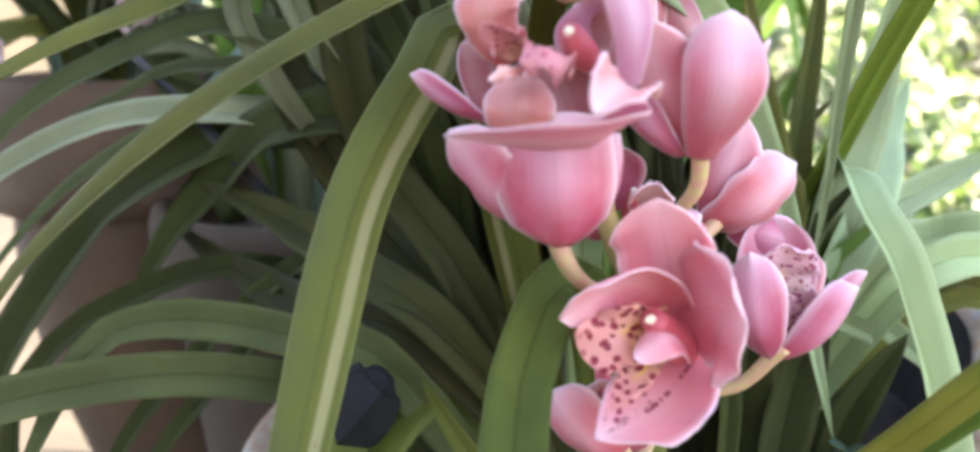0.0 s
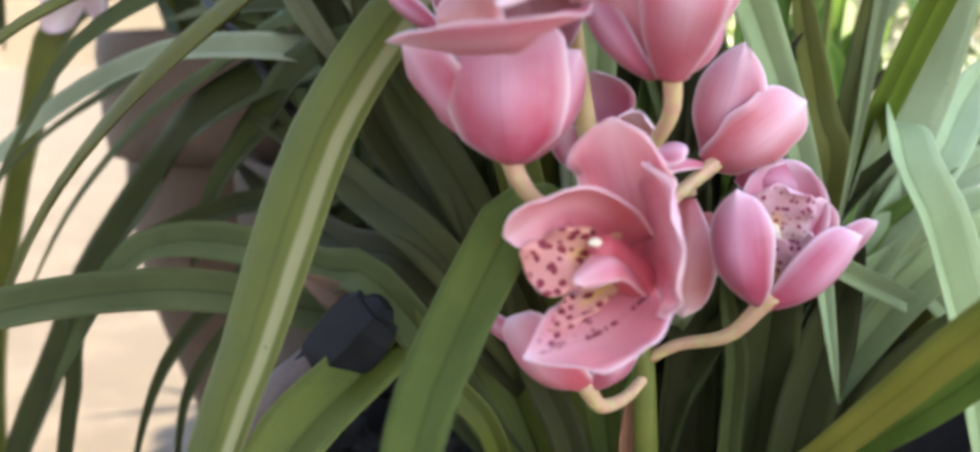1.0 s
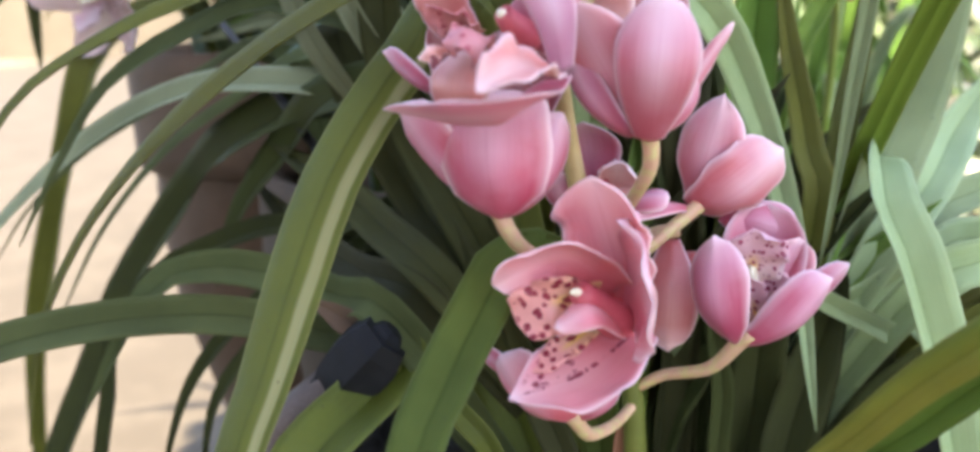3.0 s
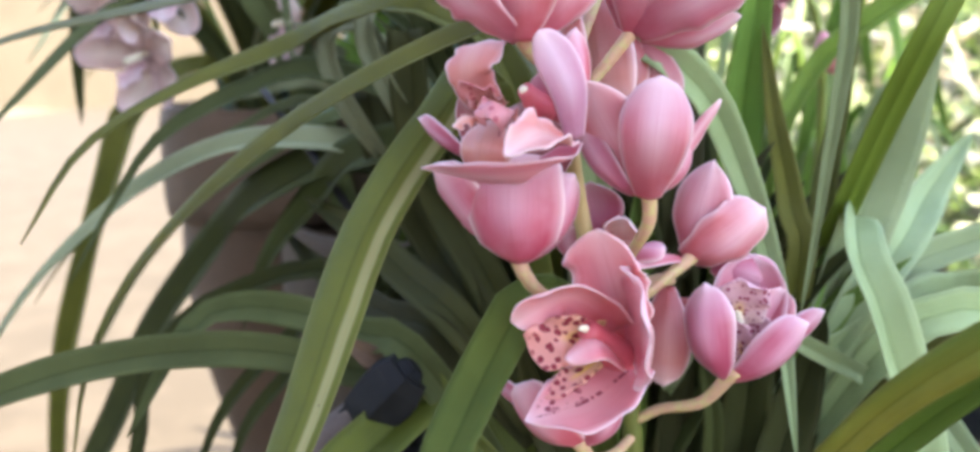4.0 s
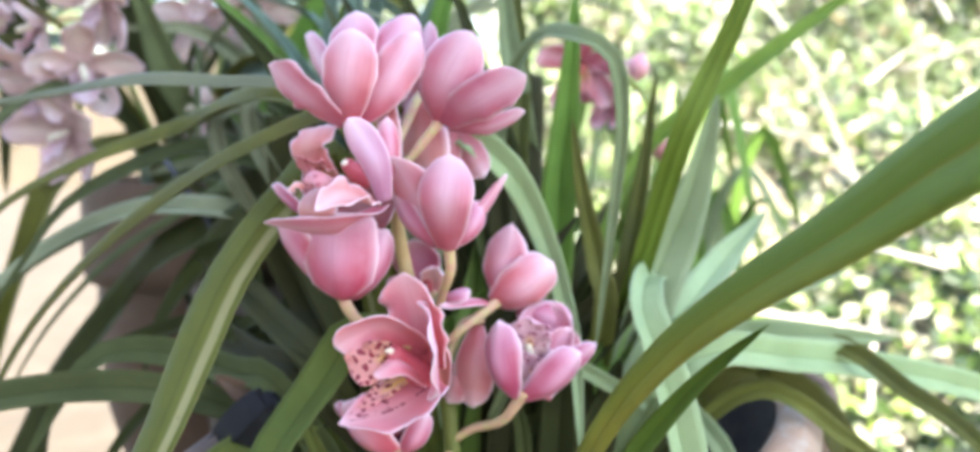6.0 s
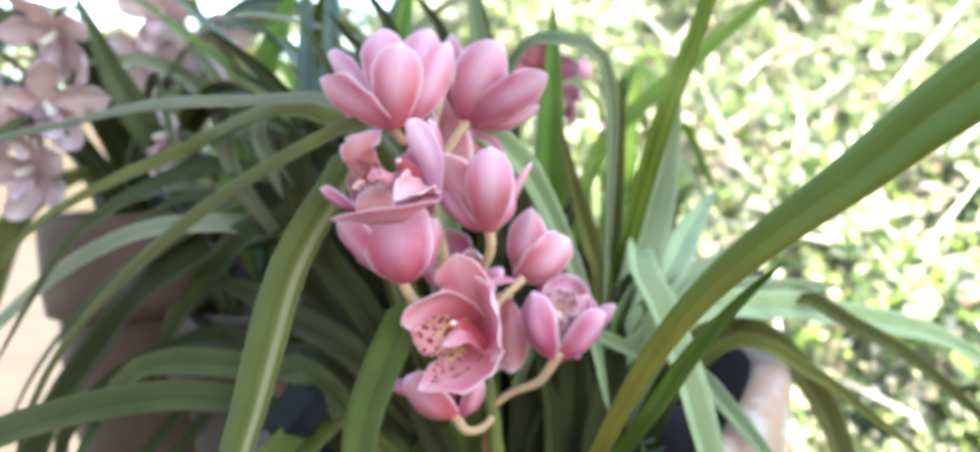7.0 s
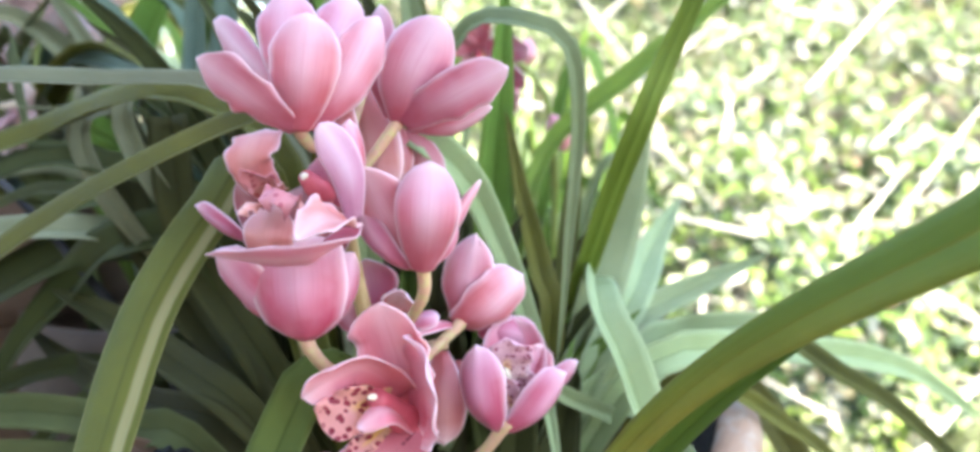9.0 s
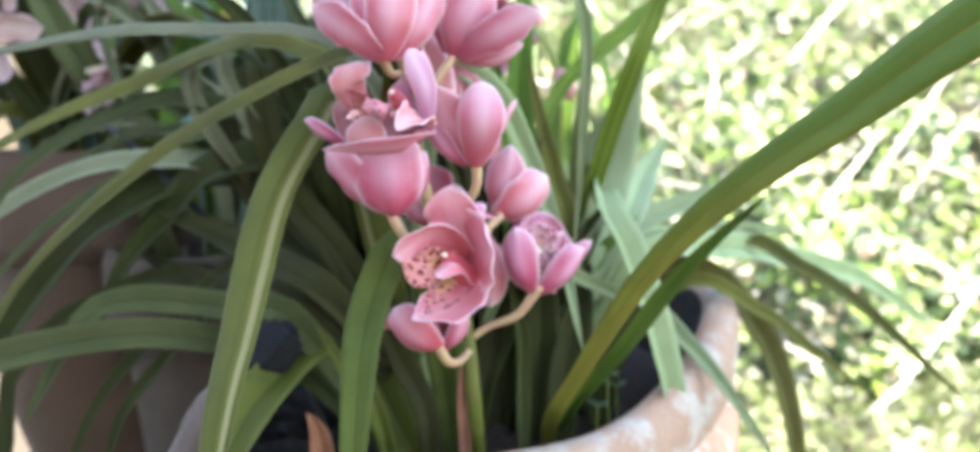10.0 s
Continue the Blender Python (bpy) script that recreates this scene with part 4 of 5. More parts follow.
flower((0.028, 0.365, 0.845), (0, 0.6, 0.8), [], spread=[
    ("sepal", [(0.035, 0.333, 0.820), (0.040, 0.318, 0.846), (0.044, 0.321, 0.876)], [0.011, 0.027, 0.035, 0.036, 0.033], (0, -1, -0.1), 75, PETAL_SKYLIT, {"jag": 0.05, "ruffle": 0.05}),
    ("petal", [(0.033, 0.335, 0.820), (0.012, 0.321, 0.838), (-0.011, 0.326, 0.856)], [0.009, 0.023, 0.029, 0.029, 0.024], (-0.35, -0.85, -0.5), 35, PETAL_SKYLIT, {"jag": 0.13, "ruffle": 0.10, "point": 0.75}),
    ("petal", [(0.039, 0.338, 0.822), (0.058, 0.339, 0.843), (0.075, 0.350, 0.877)], [0.009, 0.021, 0.027, 0.028, 0.025], (0.45, -0.9, -0.1), 40, PETAL_SKYLIT, {"jag": 0.15, "ruffle": 0.12, "point": 0.7}),
    ("sepal", [(0.026, 0.358, 0.836), (0.000, 0.384, 0.858), (-0.025, 0.412, 0.883)], [0.010, 0.019, 0.023, 0.022], (-0.3, -0.9, -0.3), 50, PETAL_SKYLIT, {"jag": 0.05, "ruffle": 0.05}),
    ("sepal", [(0.028, 0.362, 0.838), (0.024, 0.368, 0.866), (0.023, 0.384, 0.895)], [0.012, 0.027, 0.034, 0.033], (0, -0.9, 0.2), 60, PETAL_SKYLIT, {"jag": 0.05, "ruffle": 0.05}),
    ("petal", [(0.036, 0.362, 0.838), (0.048, 0.376, 0.866), (0.057, 0.402, 0.894)], [0.010, 0.023, 0.030, 0.030], (0.3, -0.9, 0.1), 45, PETAL_SKYLIT, {"jag": 0.13, "ruffle": 0.10, "point": 0.7}),
], stem=[(0.045, 0.362, 0.812), (0.038, 0.350, 0.812), (0.033, 0.340, 0.822)], label="pink orchid flower seen from behind")
flower((0.09, 0.39, 0.845), (0.2, 0.7, 0.7), [], spread=[
    ("sepal", [(0.082, 0.372, 0.822), (0.091, 0.353, 0.848), (0.107, 0.354, 0.877)], [0.011, 0.030, 0.038, 0.038, 0.034], (0.05, -1, -0.1), 75, PETAL_SKYLIT, {"jag": 0.05, "ruffle": 0.05, "point": 0.6}),
    ("petal", [(0.077, 0.378, 0.826), (0.071, 0.372, 0.855), (0.074, 0.380, 0.887)], [0.008, 0.017, 0.020, 0.018], (-0.5, -0.9, 0), 50, PETAL_SKYLIT, {"point": 0.7}),
    ("petal", [(0.085, 0.371, 0.822), (0.111, 0.354, 0.836), (0.141, 0.351, 0.851)], [0.010, 0.022, 0.028, 0.028, 0.024], (0.1, -0.9, -0.4), 30, PETAL_SKYLIT, {"jag": 0.14, "ruffle": 0.10, "point": 0.75}),
    ("sepal", [(0.087, 0.376, 0.820), (0.112, 0.380, 0.820), (0.134, 0.390, 0.831)], [0.006, 0.013, 0.0145, 0.013], (0.2, -0.7, -0.7), 50, PETAL_SKYLIT, {"jag": 0.05, "ruffle": 0.05}),
], stem=[(0.05, 0.368, 0.79), (0.063, 0.37, 0.80), (0.082, 0.374, 0.824)], label="pink orchid flower with spread petals")
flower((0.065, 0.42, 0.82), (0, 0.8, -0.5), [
    ("sepal", (0.058, 0.415, 0.846), (0.069, 0.395, 0.782), 0.036, (-.1,-1,.1), .2, .5, PETAL_DARK_SHADE),
    ("petal", (0.076, 0.420, 0.821), (0.103, 0.410, 0.787), 0.023, (.3,-.9,.1), .15, .4, PETAL_DARK_SHADE),
    ("petal", (0.079, 0.415, 0.821), (0.076, 0.400, 0.789), 0.022, (.2,-1,0), .15, .4, PETAL_DARK_SHADE),
    ("petal", (0.053, 0.358, 0.846), (0.057, 0.352, 0.788), 0.017, (-.2, -1, 0), .08, .4, PETAL_DARK_SHADE),
    ("sepal", (0.055, 0.420, 0.852), (0.042, 0.430, 0.812), 0.015, (-.4,-.9,0), .15, .3, PETAL_DARK_SHADE),
], lip=None, stem=[(0.05, 0.37, 0.80), (0.058, 0.40, 0.835), (0.06, 0.415, 0.845)], label="pink flower turned away, its shade put into the colour")
flower((0.094, 0.36, 0.775), (0.1, 0.8, 0.6), [
    ("sepal", (0.096, 0.352, 0.747), (0.111, 0.370, 0.773), 0.017, (.6, -.8, 0), .2, .5),
    ("sepal", (0.086, 0.352, 0.746), (0.060, 0.350, 0.780), 0.015, (-.3, -.9, -.2), .15, .4),
], spread=[
    ("sepal", [(0.094, 0.346, 0.745), (0.098, 0.322, 0.774), (0.100, 0.330, 0.804)], [0.013, 0.027, 0.034, 0.036, 0.034], (0.1, -1, 0), 80, PETAL_SKYLIT, {}),
    ("petal", [(0.090, 0.354, 0.746), (0.078, 0.346, 0.770), (0.064, 0.330, 0.802)], [0.012, 0.027, 0.034, 0.034, 0.029], (-0.4, -0.9, 0.1), 50, PETAL_SKYLIT, {"jag": 0.05, "point": 0.7}),
    ("petal", [(0.098, 0.352, 0.748), (0.112, 0.366, 0.770), (0.126, 0.372, 0.791)], [0.006, 0.009, 0.007, 0.005], (0.4, -0.8, 0.1), 50, PETAL_SKYLIT, {"ruffle": 0.2}),
], stem=[(0.078, 0.385, 0.70), (0.086, 0.368, 0.715), (0.094, 0.355, 0.732), (0.094, 0.350, 0.748)], label="half-open pink orchid flower seen from behind")
flower((0.125, 0.43, 0.715), (0.3, 0.8, 0.5), [
    ("sepal", (0.112, 0.415, 0.701), (0.124, 0.407, 0.756), 0.033, (-.2,-1,.1), .12, .35, PETAL_SKYLIT, {"point": 0.75, "ruffle": 0.03}),
    ("petal", (0.110, 0.410, 0.700), (0.151, 0.410, 0.730), 0.036, (.3,-1,-.3), .2, .45, PETAL_SKYLIT, {"ruffle": 0.04}),
    ("petal", (0.125, 0.425, 0.694), (0.163, 0.430, 0.683), 0.026, (.2,-1,.1), .15, .4),
    ("sepal", (0.112, 0.412, 0.699), (0.083, 0.372, 0.705), 0.010, (0,-.6,.8), .08, .4),
], lip=None, stem=[(0.079, 0.396, 0.672), (0.09, 0.392, 0.683), (0.110, 0.405, 0.699)], label="pink orchid flower turned away")
flower((0.140, 0.390, 0.668), (-0.1, -0.5, 0.9), [
    ("sepal", (0.133, 0.372, 0.646), (0.122, 0.372, 0.697), 0.028, (-.4,-1,0), .2, .6, PETAL, {"point": 0.6, "foot": 0.4}),
    ("petal", (0.141, 0.390, 0.641), (0.145, 0.392, 0.678), 0.020, (0, 1, 0), .12, .5, PETAL_DARK_SHADE),
    ("sepal", (0.137, 0.373, 0.646), (0.173, 0.381, 0.677), 0.027, (.3,-.9,-.4), .16, .55),
    ("petal", (0.144, 0.385, 0.654), (0.182, 0.394, 0.680), 0.016, (.3,-.9,-.3), .08, .3),
    ("sepal", (0.144, 0.395, 0.640), (0.147, 0.425, 0.699), 0.041, (0,1,.2), .12, .5),
    ("petal", (0.148, 0.395, 0.641), (0.162, 0.415, 0.685), 0.028, (-.5,.8,0), .12, .5),
], lip=[((0.140, 0.388, 0.669), (0.139, 0.378, 0.697), 0.030, (0, 1, 0.1), 0.1, 0.3), ((0.144, 0.385, 0.649), (0.138, 0.376, 0.675), 0.014, (0, 0.9, 0.2), 0.12, 0.4), ((0.147, 0.388, 0.651), (0.152, 0.383, 0.677), 0.012, (0.3, 0.9, 0.1), 0.12, 0.4)], stem=[(0.086, 0.399, 0.606), (0.1, 0.396, 0.616), (0.122, 0.384, 0.627), (0.135, 0.376, 0.645)], label="half-open pink flower with a spotted lip", lip_skin=LIP_PALE, column_skin=ANTHER, size=0.5, thick=0.003, skin=PETAL_ROSE)
flower((0.084, 0.330, 0.670), (-0.6, -0.75, 0.73), [
    ("sepal", (0.094, 0.340, 0.660), (0.076, 0.345, 0.690), 0.034, (.3, 1, -.2), .10, .4, PETAL_SALMON),
], spread=[
    ("sepal", [(0.088, 0.342, 0.672), (0.080, 0.336, 0.702), (0.073, 0.325, 0.734)], [0.018, 0.032, 0.041, 0.041, 0.034], (0.35, 0.92, -0.1), 45, PETAL_FACE, {"ruffle": 0.12, "jag": 0.20, "tip": 0.74, "point": 0.75}),
    ("petal", [(0.085, 0.342, 0.674), (0.094, 0.322, 0.690), (0.101, 0.292, 0.694)], [0.018, 0.040, 0.055, 0.060, 0.056], (1, 0.35, 0.1), 40, PETAL_FACE, {"ruffle": 0.13, "jag": 0.10, "tip": 0.55}),
    ("petal", [(0.084, 0.336, 0.684), (0.062, 0.318, 0.703), (0.034, 0.312, 0.690)], [0.016, 0.026, 0.031, 0.030, 0.024], (-0.15, 0.75, 0.65), 70, PETAL_FACE, {"ruffle": 0.10, "jag": 0.08, "tip": 0.78}),
    ("petal", [(0.093, 0.331, 0.668), (0.072, 0.308, 0.656), (0.046, 0.287, 0.652)], [0.020, 0.033, 0.039, 0.036, 0.027], (0.1, 0.6, -0.8), 35, PETAL_SPOTTED, {"ruffle": 0.10, "jag": 0.07, "tip": 0.55, "point": 0.9}),
    ("lip", [(0.076, 0.328, 0.683), (0.058, 0.317, 0.682), (0.043, 0.316, 0.672)], [0.014, 0.021, 0.025, 0.025, 0.021], (0.45, 0.85, 0.1), 75, LIP, {"ruffle": 0.24, "jag": 0.22, "tip": 0.8}),
    ("lip", [(0.076, 0.326, 0.671), (0.062, 0.311, 0.663), (0.051, 0.301, 0.658)], [0.008, 0.011, 0.013, 0.012, 0.010], (0.2, 0.6, -0.7), 30, LIP, {"ruffle": 0.18, "jag": 0.14}),
    ("lip", [(0.086, 0.328, 0.668), (0.076, 0.308, 0.684), (0.062, 0.302, 0.677)], [0.010, 0.015, 0.017, 0.015], (0.1, -0.5, 0.9), 85, PETAL_FACE, {"jag": 0.05}),
], label="open pink flower with a spotted cream lip", size=1.42, thick=0.0068)
flower((0.058, 0.350, 0.630), (-0.2, 0.6, 0.8), [
    ("sepal", (0.063, 0.343, 0.615), (0.031, 0.335, 0.648), 0.032, (-.4, -1, -.2), .22, .5),
    ("sepal", (0.064, 0.345, 0.614), (0.082, 0.345, 0.642), 0.017, (.5, -.9, -.1), .2, .5),
    ("petal", (0.035, 0.352, 0.631), (0.014, 0.362, 0.637), 0.011, (-.4, -.9, 0), .1, .3),
    ("sepal", (0.060, 0.350, 0.614), (0.053, 0.352, 0.645), 0.038, (0, 1, 0), .1, .4, PETAL_DARK_SHADE),
], stem=[(0.085, 0.398, 0.597), (0.077, 0.378, 0.595), (0.068, 0.354, 0.602), (0.063, 0.345, 0.614)], label="pink flower seen from outside on a hooked pedicel", skin=PETAL_CORAL)
flower((0.045, 0.331, 0.790), (-0.013, -0.026, 0.016), [
    ("sepal", (0.036, 0.322, 0.716), (0.033, 0.322, 0.768), 0.048, (0, -1, -.1), .17, .5, PETAL, {"point": 0.28, "foot": 0.62}),
    ("sepal", (0.030, 0.336, 0.717), (-0.006, 0.325, 0.762), 0.030, (-.6, -.8, -.1), .11, .4, PETAL, {"ruffle": 0.04}),
    ("sepal", (0.037, 0.331, 0.715), (0.059, 0.338, 0.757), 0.026, (.7, -.7, 0), .2, .5),
    ("sepal", (0.060, 0.335, 0.785), (0.060, 0.335, 0.825), 0.014, (.6, -.8, .2), .12, .4),
    ("petal", (0.059, 0.350, 0.780), (0.044, 0.350, 0.808), 0.030, (.1, 1, .1), .15, .5, PETAL_ROSE),
    ("petal", (0.009, 0.352, 0.761), (-0.001, 0.366, 0.795), 0.019, (-.6, .7, 0), .15, .4, PETAL_DARK_SHADE),
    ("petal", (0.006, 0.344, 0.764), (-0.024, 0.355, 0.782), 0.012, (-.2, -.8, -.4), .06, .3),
    ("petal", (0.045, 0.352, 0.75), (0.03, 0.36, 0.79), 0.05, (0, 1, 0), .12, .4, PETAL_DARK_SHADE),
], spread=[
    ("sepal", [(0.062, 0.324, 0.776), (0.061, 0.307, 0.801), (0.052, 0.291, 0.824)], [0.009, 0.014, 0.018, 0.019, 0.017], (0.3, -0.9, 0.1), 55, PETAL_LILAC, {"tip": 0.68, "lean": 0.08}),
    ("petal", [(0.061, 0.320, 0.773), (0.055, 0.290, 0.767), (0.034, 0.285, 0.763), (-0.007, 0.308, 0.763)], [0.012, 0.018, 0.020, 0.018, 0.014], (0, -0.6, -0.8), 35, PETAL_FACE, {"jag": 0.08, "ruffle": 0.06, "tip": 0.6, "point": 0.8}),
    ("petal", [(0.061, 0.309, 0.777), (0.054, 0.280, 0.782), (0.044, 0.263, 0.775)], [0.010, 0.021, 0.024, 0.019, 0.012], (0.1, 0.9, -0.35), 80, PETAL_PEACH, {"ruffle": 0.18, "jag": 0.16, "tip": 0.7, "point": 0.7}),
    ("petal", [(0.018, 0.348, 0.786), (0.009, 0.334, 0.804), (0.011, 0.340, 0.817), (0.014, 0.356, 0.821)], [0.014, 0.023, 0.027, 0.026], (-0.2, -0.8, 0.4), 45, PETAL_SALMON, {"ruffle": 0.14, "jag": 0.12, "tip": 0.8}),
    ("petal", [(0.020, 0.324, 0.753), (0.019, 0.317, 0.770), (0.023, 0.325, 0.784)], [0.020, 0.028, 0.030, 0.024], (-0.2, -0.9, 0.2), 75, PETAL_SALMON, {"jag": 0.05}),
    ("lip", [(0.022, 0.342, 0.790), (0.014, 0.327, 0.797), (0.006, 0.326, 0.796)], [0.012, 0.016, 0.017, 0.014], (0, 0.8, 0.6), 60, LIP_ROSE, {"ruffle": 0.3, "jag": 0.2}),
    ("lip", [(0.036, 0.318, 0.786), (0.031, 0.302, 0.793), (0.021, 0.300, 0.789)], [0.010, 0.018, 0.021, 0.017], (0, -0.5, 0.85), 120, LIP_ROSE, {"ruffle": 0.5, "jag": 0.25}),
    ("lip", [(0.021, 0.312, 0.786), (0.016, 0.303, 0.787), (0.010, 0.304, 0.783)], [0.005, 0.008, 0.009, 0.007], (0, -0.6, 0.8), 140, PETAL_PEACH, {"ruffle": 0.4, "jag": 0.2}),
], stem=[(0.068, 0.392, 0.672), (0.058, 0.364, 0.682), (0.047, 0.342, 0.693), (0.039, 0.330, 0.705), (0.034, 0.326, 0.718)], label="pink orchid flower with a cupped lower sepal", size=0.7, thick=0.005, skin=PETAL_ROSE)
flower((0.07, 0.39, 0.715), (0.1, -0.6, 0.7), [
    ("sepal", (0.062, 0.400, 0.712), (0.060, 0.390, 0.745), 0.034, (0,1,.2), .1, .3),
    ("petal", (0.080, 0.385, 0.705), (0.101, 0.380, 0.713), 0.015, (.2,-.5,.8), .15, .4),
    ("petal", (0.056, 0.396, 0.698), (0.046, 0.388, 0.720), 0.020, (-.3,-1,0), .1, .3),
], lip=[((0.074, 0.39, 0.712), (0.080, 0.372, 0.728), 0.020, (0, 0.9, 0.4), 0.1, 0.4)], stem=[(0.062, 0.39, 0.70), (0.066, 0.395, 0.70), (0.07, 0.395, 0.708)], label="small pale violet-pink flower behind the stalk", lip_skin=PETAL_RIM, size=0.5, thick=0.003)
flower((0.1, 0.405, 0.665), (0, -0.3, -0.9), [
    ("sepal", (0.102, 0.400, 0.687), (0.102, 0.385, 0.635), 0.028, (.1,-1,0), .15, .4, PETAL_DARK_SHADE),
    ("petal", (0.100, 0.400, 0.668), (0.085, 0.385, 0.637), 0.022, (-.4,-.9,0), .15, .4, PETAL_DARK_SHADE),
    ("petal", (0.111, 0.410, 0.678), (0.114, 0.400, 0.649), 0.019, (.5,-.9,0), .15, .4, PETAL_DARK_SHADE),
], stem=[(0.08, 0.397, 0.66), (0.09, 0.405, 0.685), (0.1, 0.402, 0.69)], label="pink flower hanging in shade, the shade put into its colour", lip_skin=PETAL_DARK_SHADE)


# black cap on a weathered stake, leaning in the pot
stake = thing("garden_stake", "weathered grey stake with a black plastic cap, leaning against the pot", "garden stake")
part("stake_post", tube([(-0.28, 0.25, 0.0), (-0.205, 0.32, 0.3), (-0.135, 0.376, 0.53), (-0.088, 0.410, 0.586)], [0.016, 0.016, 0.016, 0.015], STAKE, 8, 14, "stake_post"), stake)
cap = part("cap", tube([(-0.090, 0.409, 0.581), (-0.085, 0.411, 0.588), (-0.065, 0.417, 0.609), (-0.059, 0.419, 0.615)], [0.016, 0.021, 0.022, 0.022, 0.017], BLACK, 6, 6, "cap", True), stake, "black plastic cap")
part("cap_collar", tube([(-0.093, 0.408, 0.578), (-0.089, 0.4095, 0.5825), (-0.086, 0.4108, 0.586)], [0.0175, 0.0185, 0.0175], BLACK, 6, 4, "cap_collar", True), cap)
part("cap_knob", tube([(-0.060, 0.4187, 0.6140), (-0.057, 0.4198, 0.6172), (-0.055, 0.4203, 0.6190)], [0.012, 0.011, 0.006], BLACK, 6, 4, "cap_knob", True), cap)


# ---- plants and pots behind ----
def strap_plant(x, y, pot_r, pot_h, n, reach, rise, seed, label, mats, width=0.022, droop=(0.3, 0.9)):
    r = random.Random(seed)
    p = thing("potted_plant", label, "potted plant")
    for k in range(n):
        an = r.uniform(0, 2 * math.pi)
        b = Vector((x + r.uniform(-0.4, 0.4) * pot_r, y + r.uniform(-0.4, 0.4) * pot_r, pot_h - 0.03))
        d = Vector((math.cos(an), math.sin(an), 0))
        rc, rs = reach * r.uniform(0.4, 1.1), rise * r.uniform(0.55, 1.1)
        pts = [b, b + d * rc * 0.15 + Vector((0, 0, rs * 0.6)), b + d * rc * 0.55 + Vector((0, 0, rs)), b + d * rc * 1.1 + Vector((0, 0, rs * r.uniform(*droop)))]
        part("leaf", strap(pts, width * r.uniform(0.7, 1.2), r.choice(mats), roll=r.uniform(-60, 60), n=18), p)
    return p


def clay_pot(x, y, r, h, mat, label, urn=False):
    p = thing("flower_pot", label, "flower pot", "terrace pots")
    p.location = (x, y, 0)
    if urn:
        part("pot_body", turned([(0, 0), (r * 0.62, 0), (r * 0.64, h * 0.05), (r * 0.45, h * 0.14), (r * 0.42, h * 0.22), (r * 0.6, h * 0.38), (r * 0.86, h * 0.58), (r * 0.93, h * 0.74), (r * 0.88, h * 0.88), (r * 0.7, h * 0.88), (0, h * 0.86)], mat, 48, 0.01, "pot_body"), p)
    else:
        part("pot_body", turned([(0, 0), (r * 0.66, 0), (r * 0.7, 0.02), (r * 0.92, h * 0.78), (r * 0.93, h * 0.82), (r * 0.88, h * 0.86), (0, h * 0.86)], mat, 40, 0.01, "pot_body"), p)
    part("rim", turned([(r * 0.88, h * 0.81), (r * 1.02, h * 0.82), (r * 1.04, h * 0.85), (r * 1.03, h * 0.97), (r * 1.0, h), (r * 0.93, h), (r * 0.9, h * 0.96), (r * 0.88, h * 0.85)], mat, 48, 0.01, "rim"), p)


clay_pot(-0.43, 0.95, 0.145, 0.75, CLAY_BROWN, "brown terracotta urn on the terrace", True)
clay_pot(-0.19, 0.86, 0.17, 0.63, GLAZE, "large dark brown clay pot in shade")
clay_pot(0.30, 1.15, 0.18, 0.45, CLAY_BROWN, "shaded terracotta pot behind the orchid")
# haze over the rear leaves is put into their paler, bluer colours
strap_plant(-0.43, 0.95, 0.12, 0.70, 34, 0.46, 0.36, 3, "potted orchid with dense arching strap leaves", (LEAF_SKY_GREY, LEAF_ASH, LEAF_SKY_BLUE, LEAF_OLIVE))
strap_plant(-0.17, 0.86, 0.17, 0.60, 50, 0.24, 0.36, 5, "potted orchid with a dense crowd of strap leaves", (LEAF_SKY_GREY, LEAF_SKY_BLUE, LEAF_ASH, LEAF_FRESH), droop=(0.8, 1.35))
strap_plant(0.24, 1.12, 0.15, 0.42, 22, 0.16, 0.52, 9, "potted orchid with pale green leaves", (LEAF_FRESH, LEAF_PALE))


def blush_flower(owner, c, size, seed, mat=PETAL_BLUSH):
    r = random.Random(seed)
    c = Vector(c)
    face = Vector((r.uniform(-1.1, 0.9), -0.8, r.uniform(-0.9, 0.2))).normalized()
    a = (Vector((0, 0, 1)) - face * face.z).normalized()
    b = face.cross(a)
    f = part("flower", tube([c, c + face * size * 0.15, c + face * size * 0.3], [size * 0.04, size * 0.05, size * 0.03], ANTHER if mat is PETAL_BLUSH else COLUMN, 8, 6, "flower"), owner)
    for k in range(5):
        an = 2 * math.pi * k / 5 + r.uniform(-0.15, 0.15)
        d = a * math.cos(an) + b * math.sin(an)
        part("petal", blade(c, c + d * size * 0.62 + face * size * r.uniform(0.1, 0.35), size * 0.36, tuple(-face), 0.10, 0.35, mat, ruffle=0.06, curl=r.uniform(-0.1, 0.25)), f)
    part("lip", blade(c + face * size * 0.05, c + face * size * 0.4 - a * size * 0.25, size * 0.3, tuple(-a), 0.1, 0.5, LIP_BLUSH if mat is PETAL_BLUSH else LIP, ruffle=0.1, name="lip"), f)


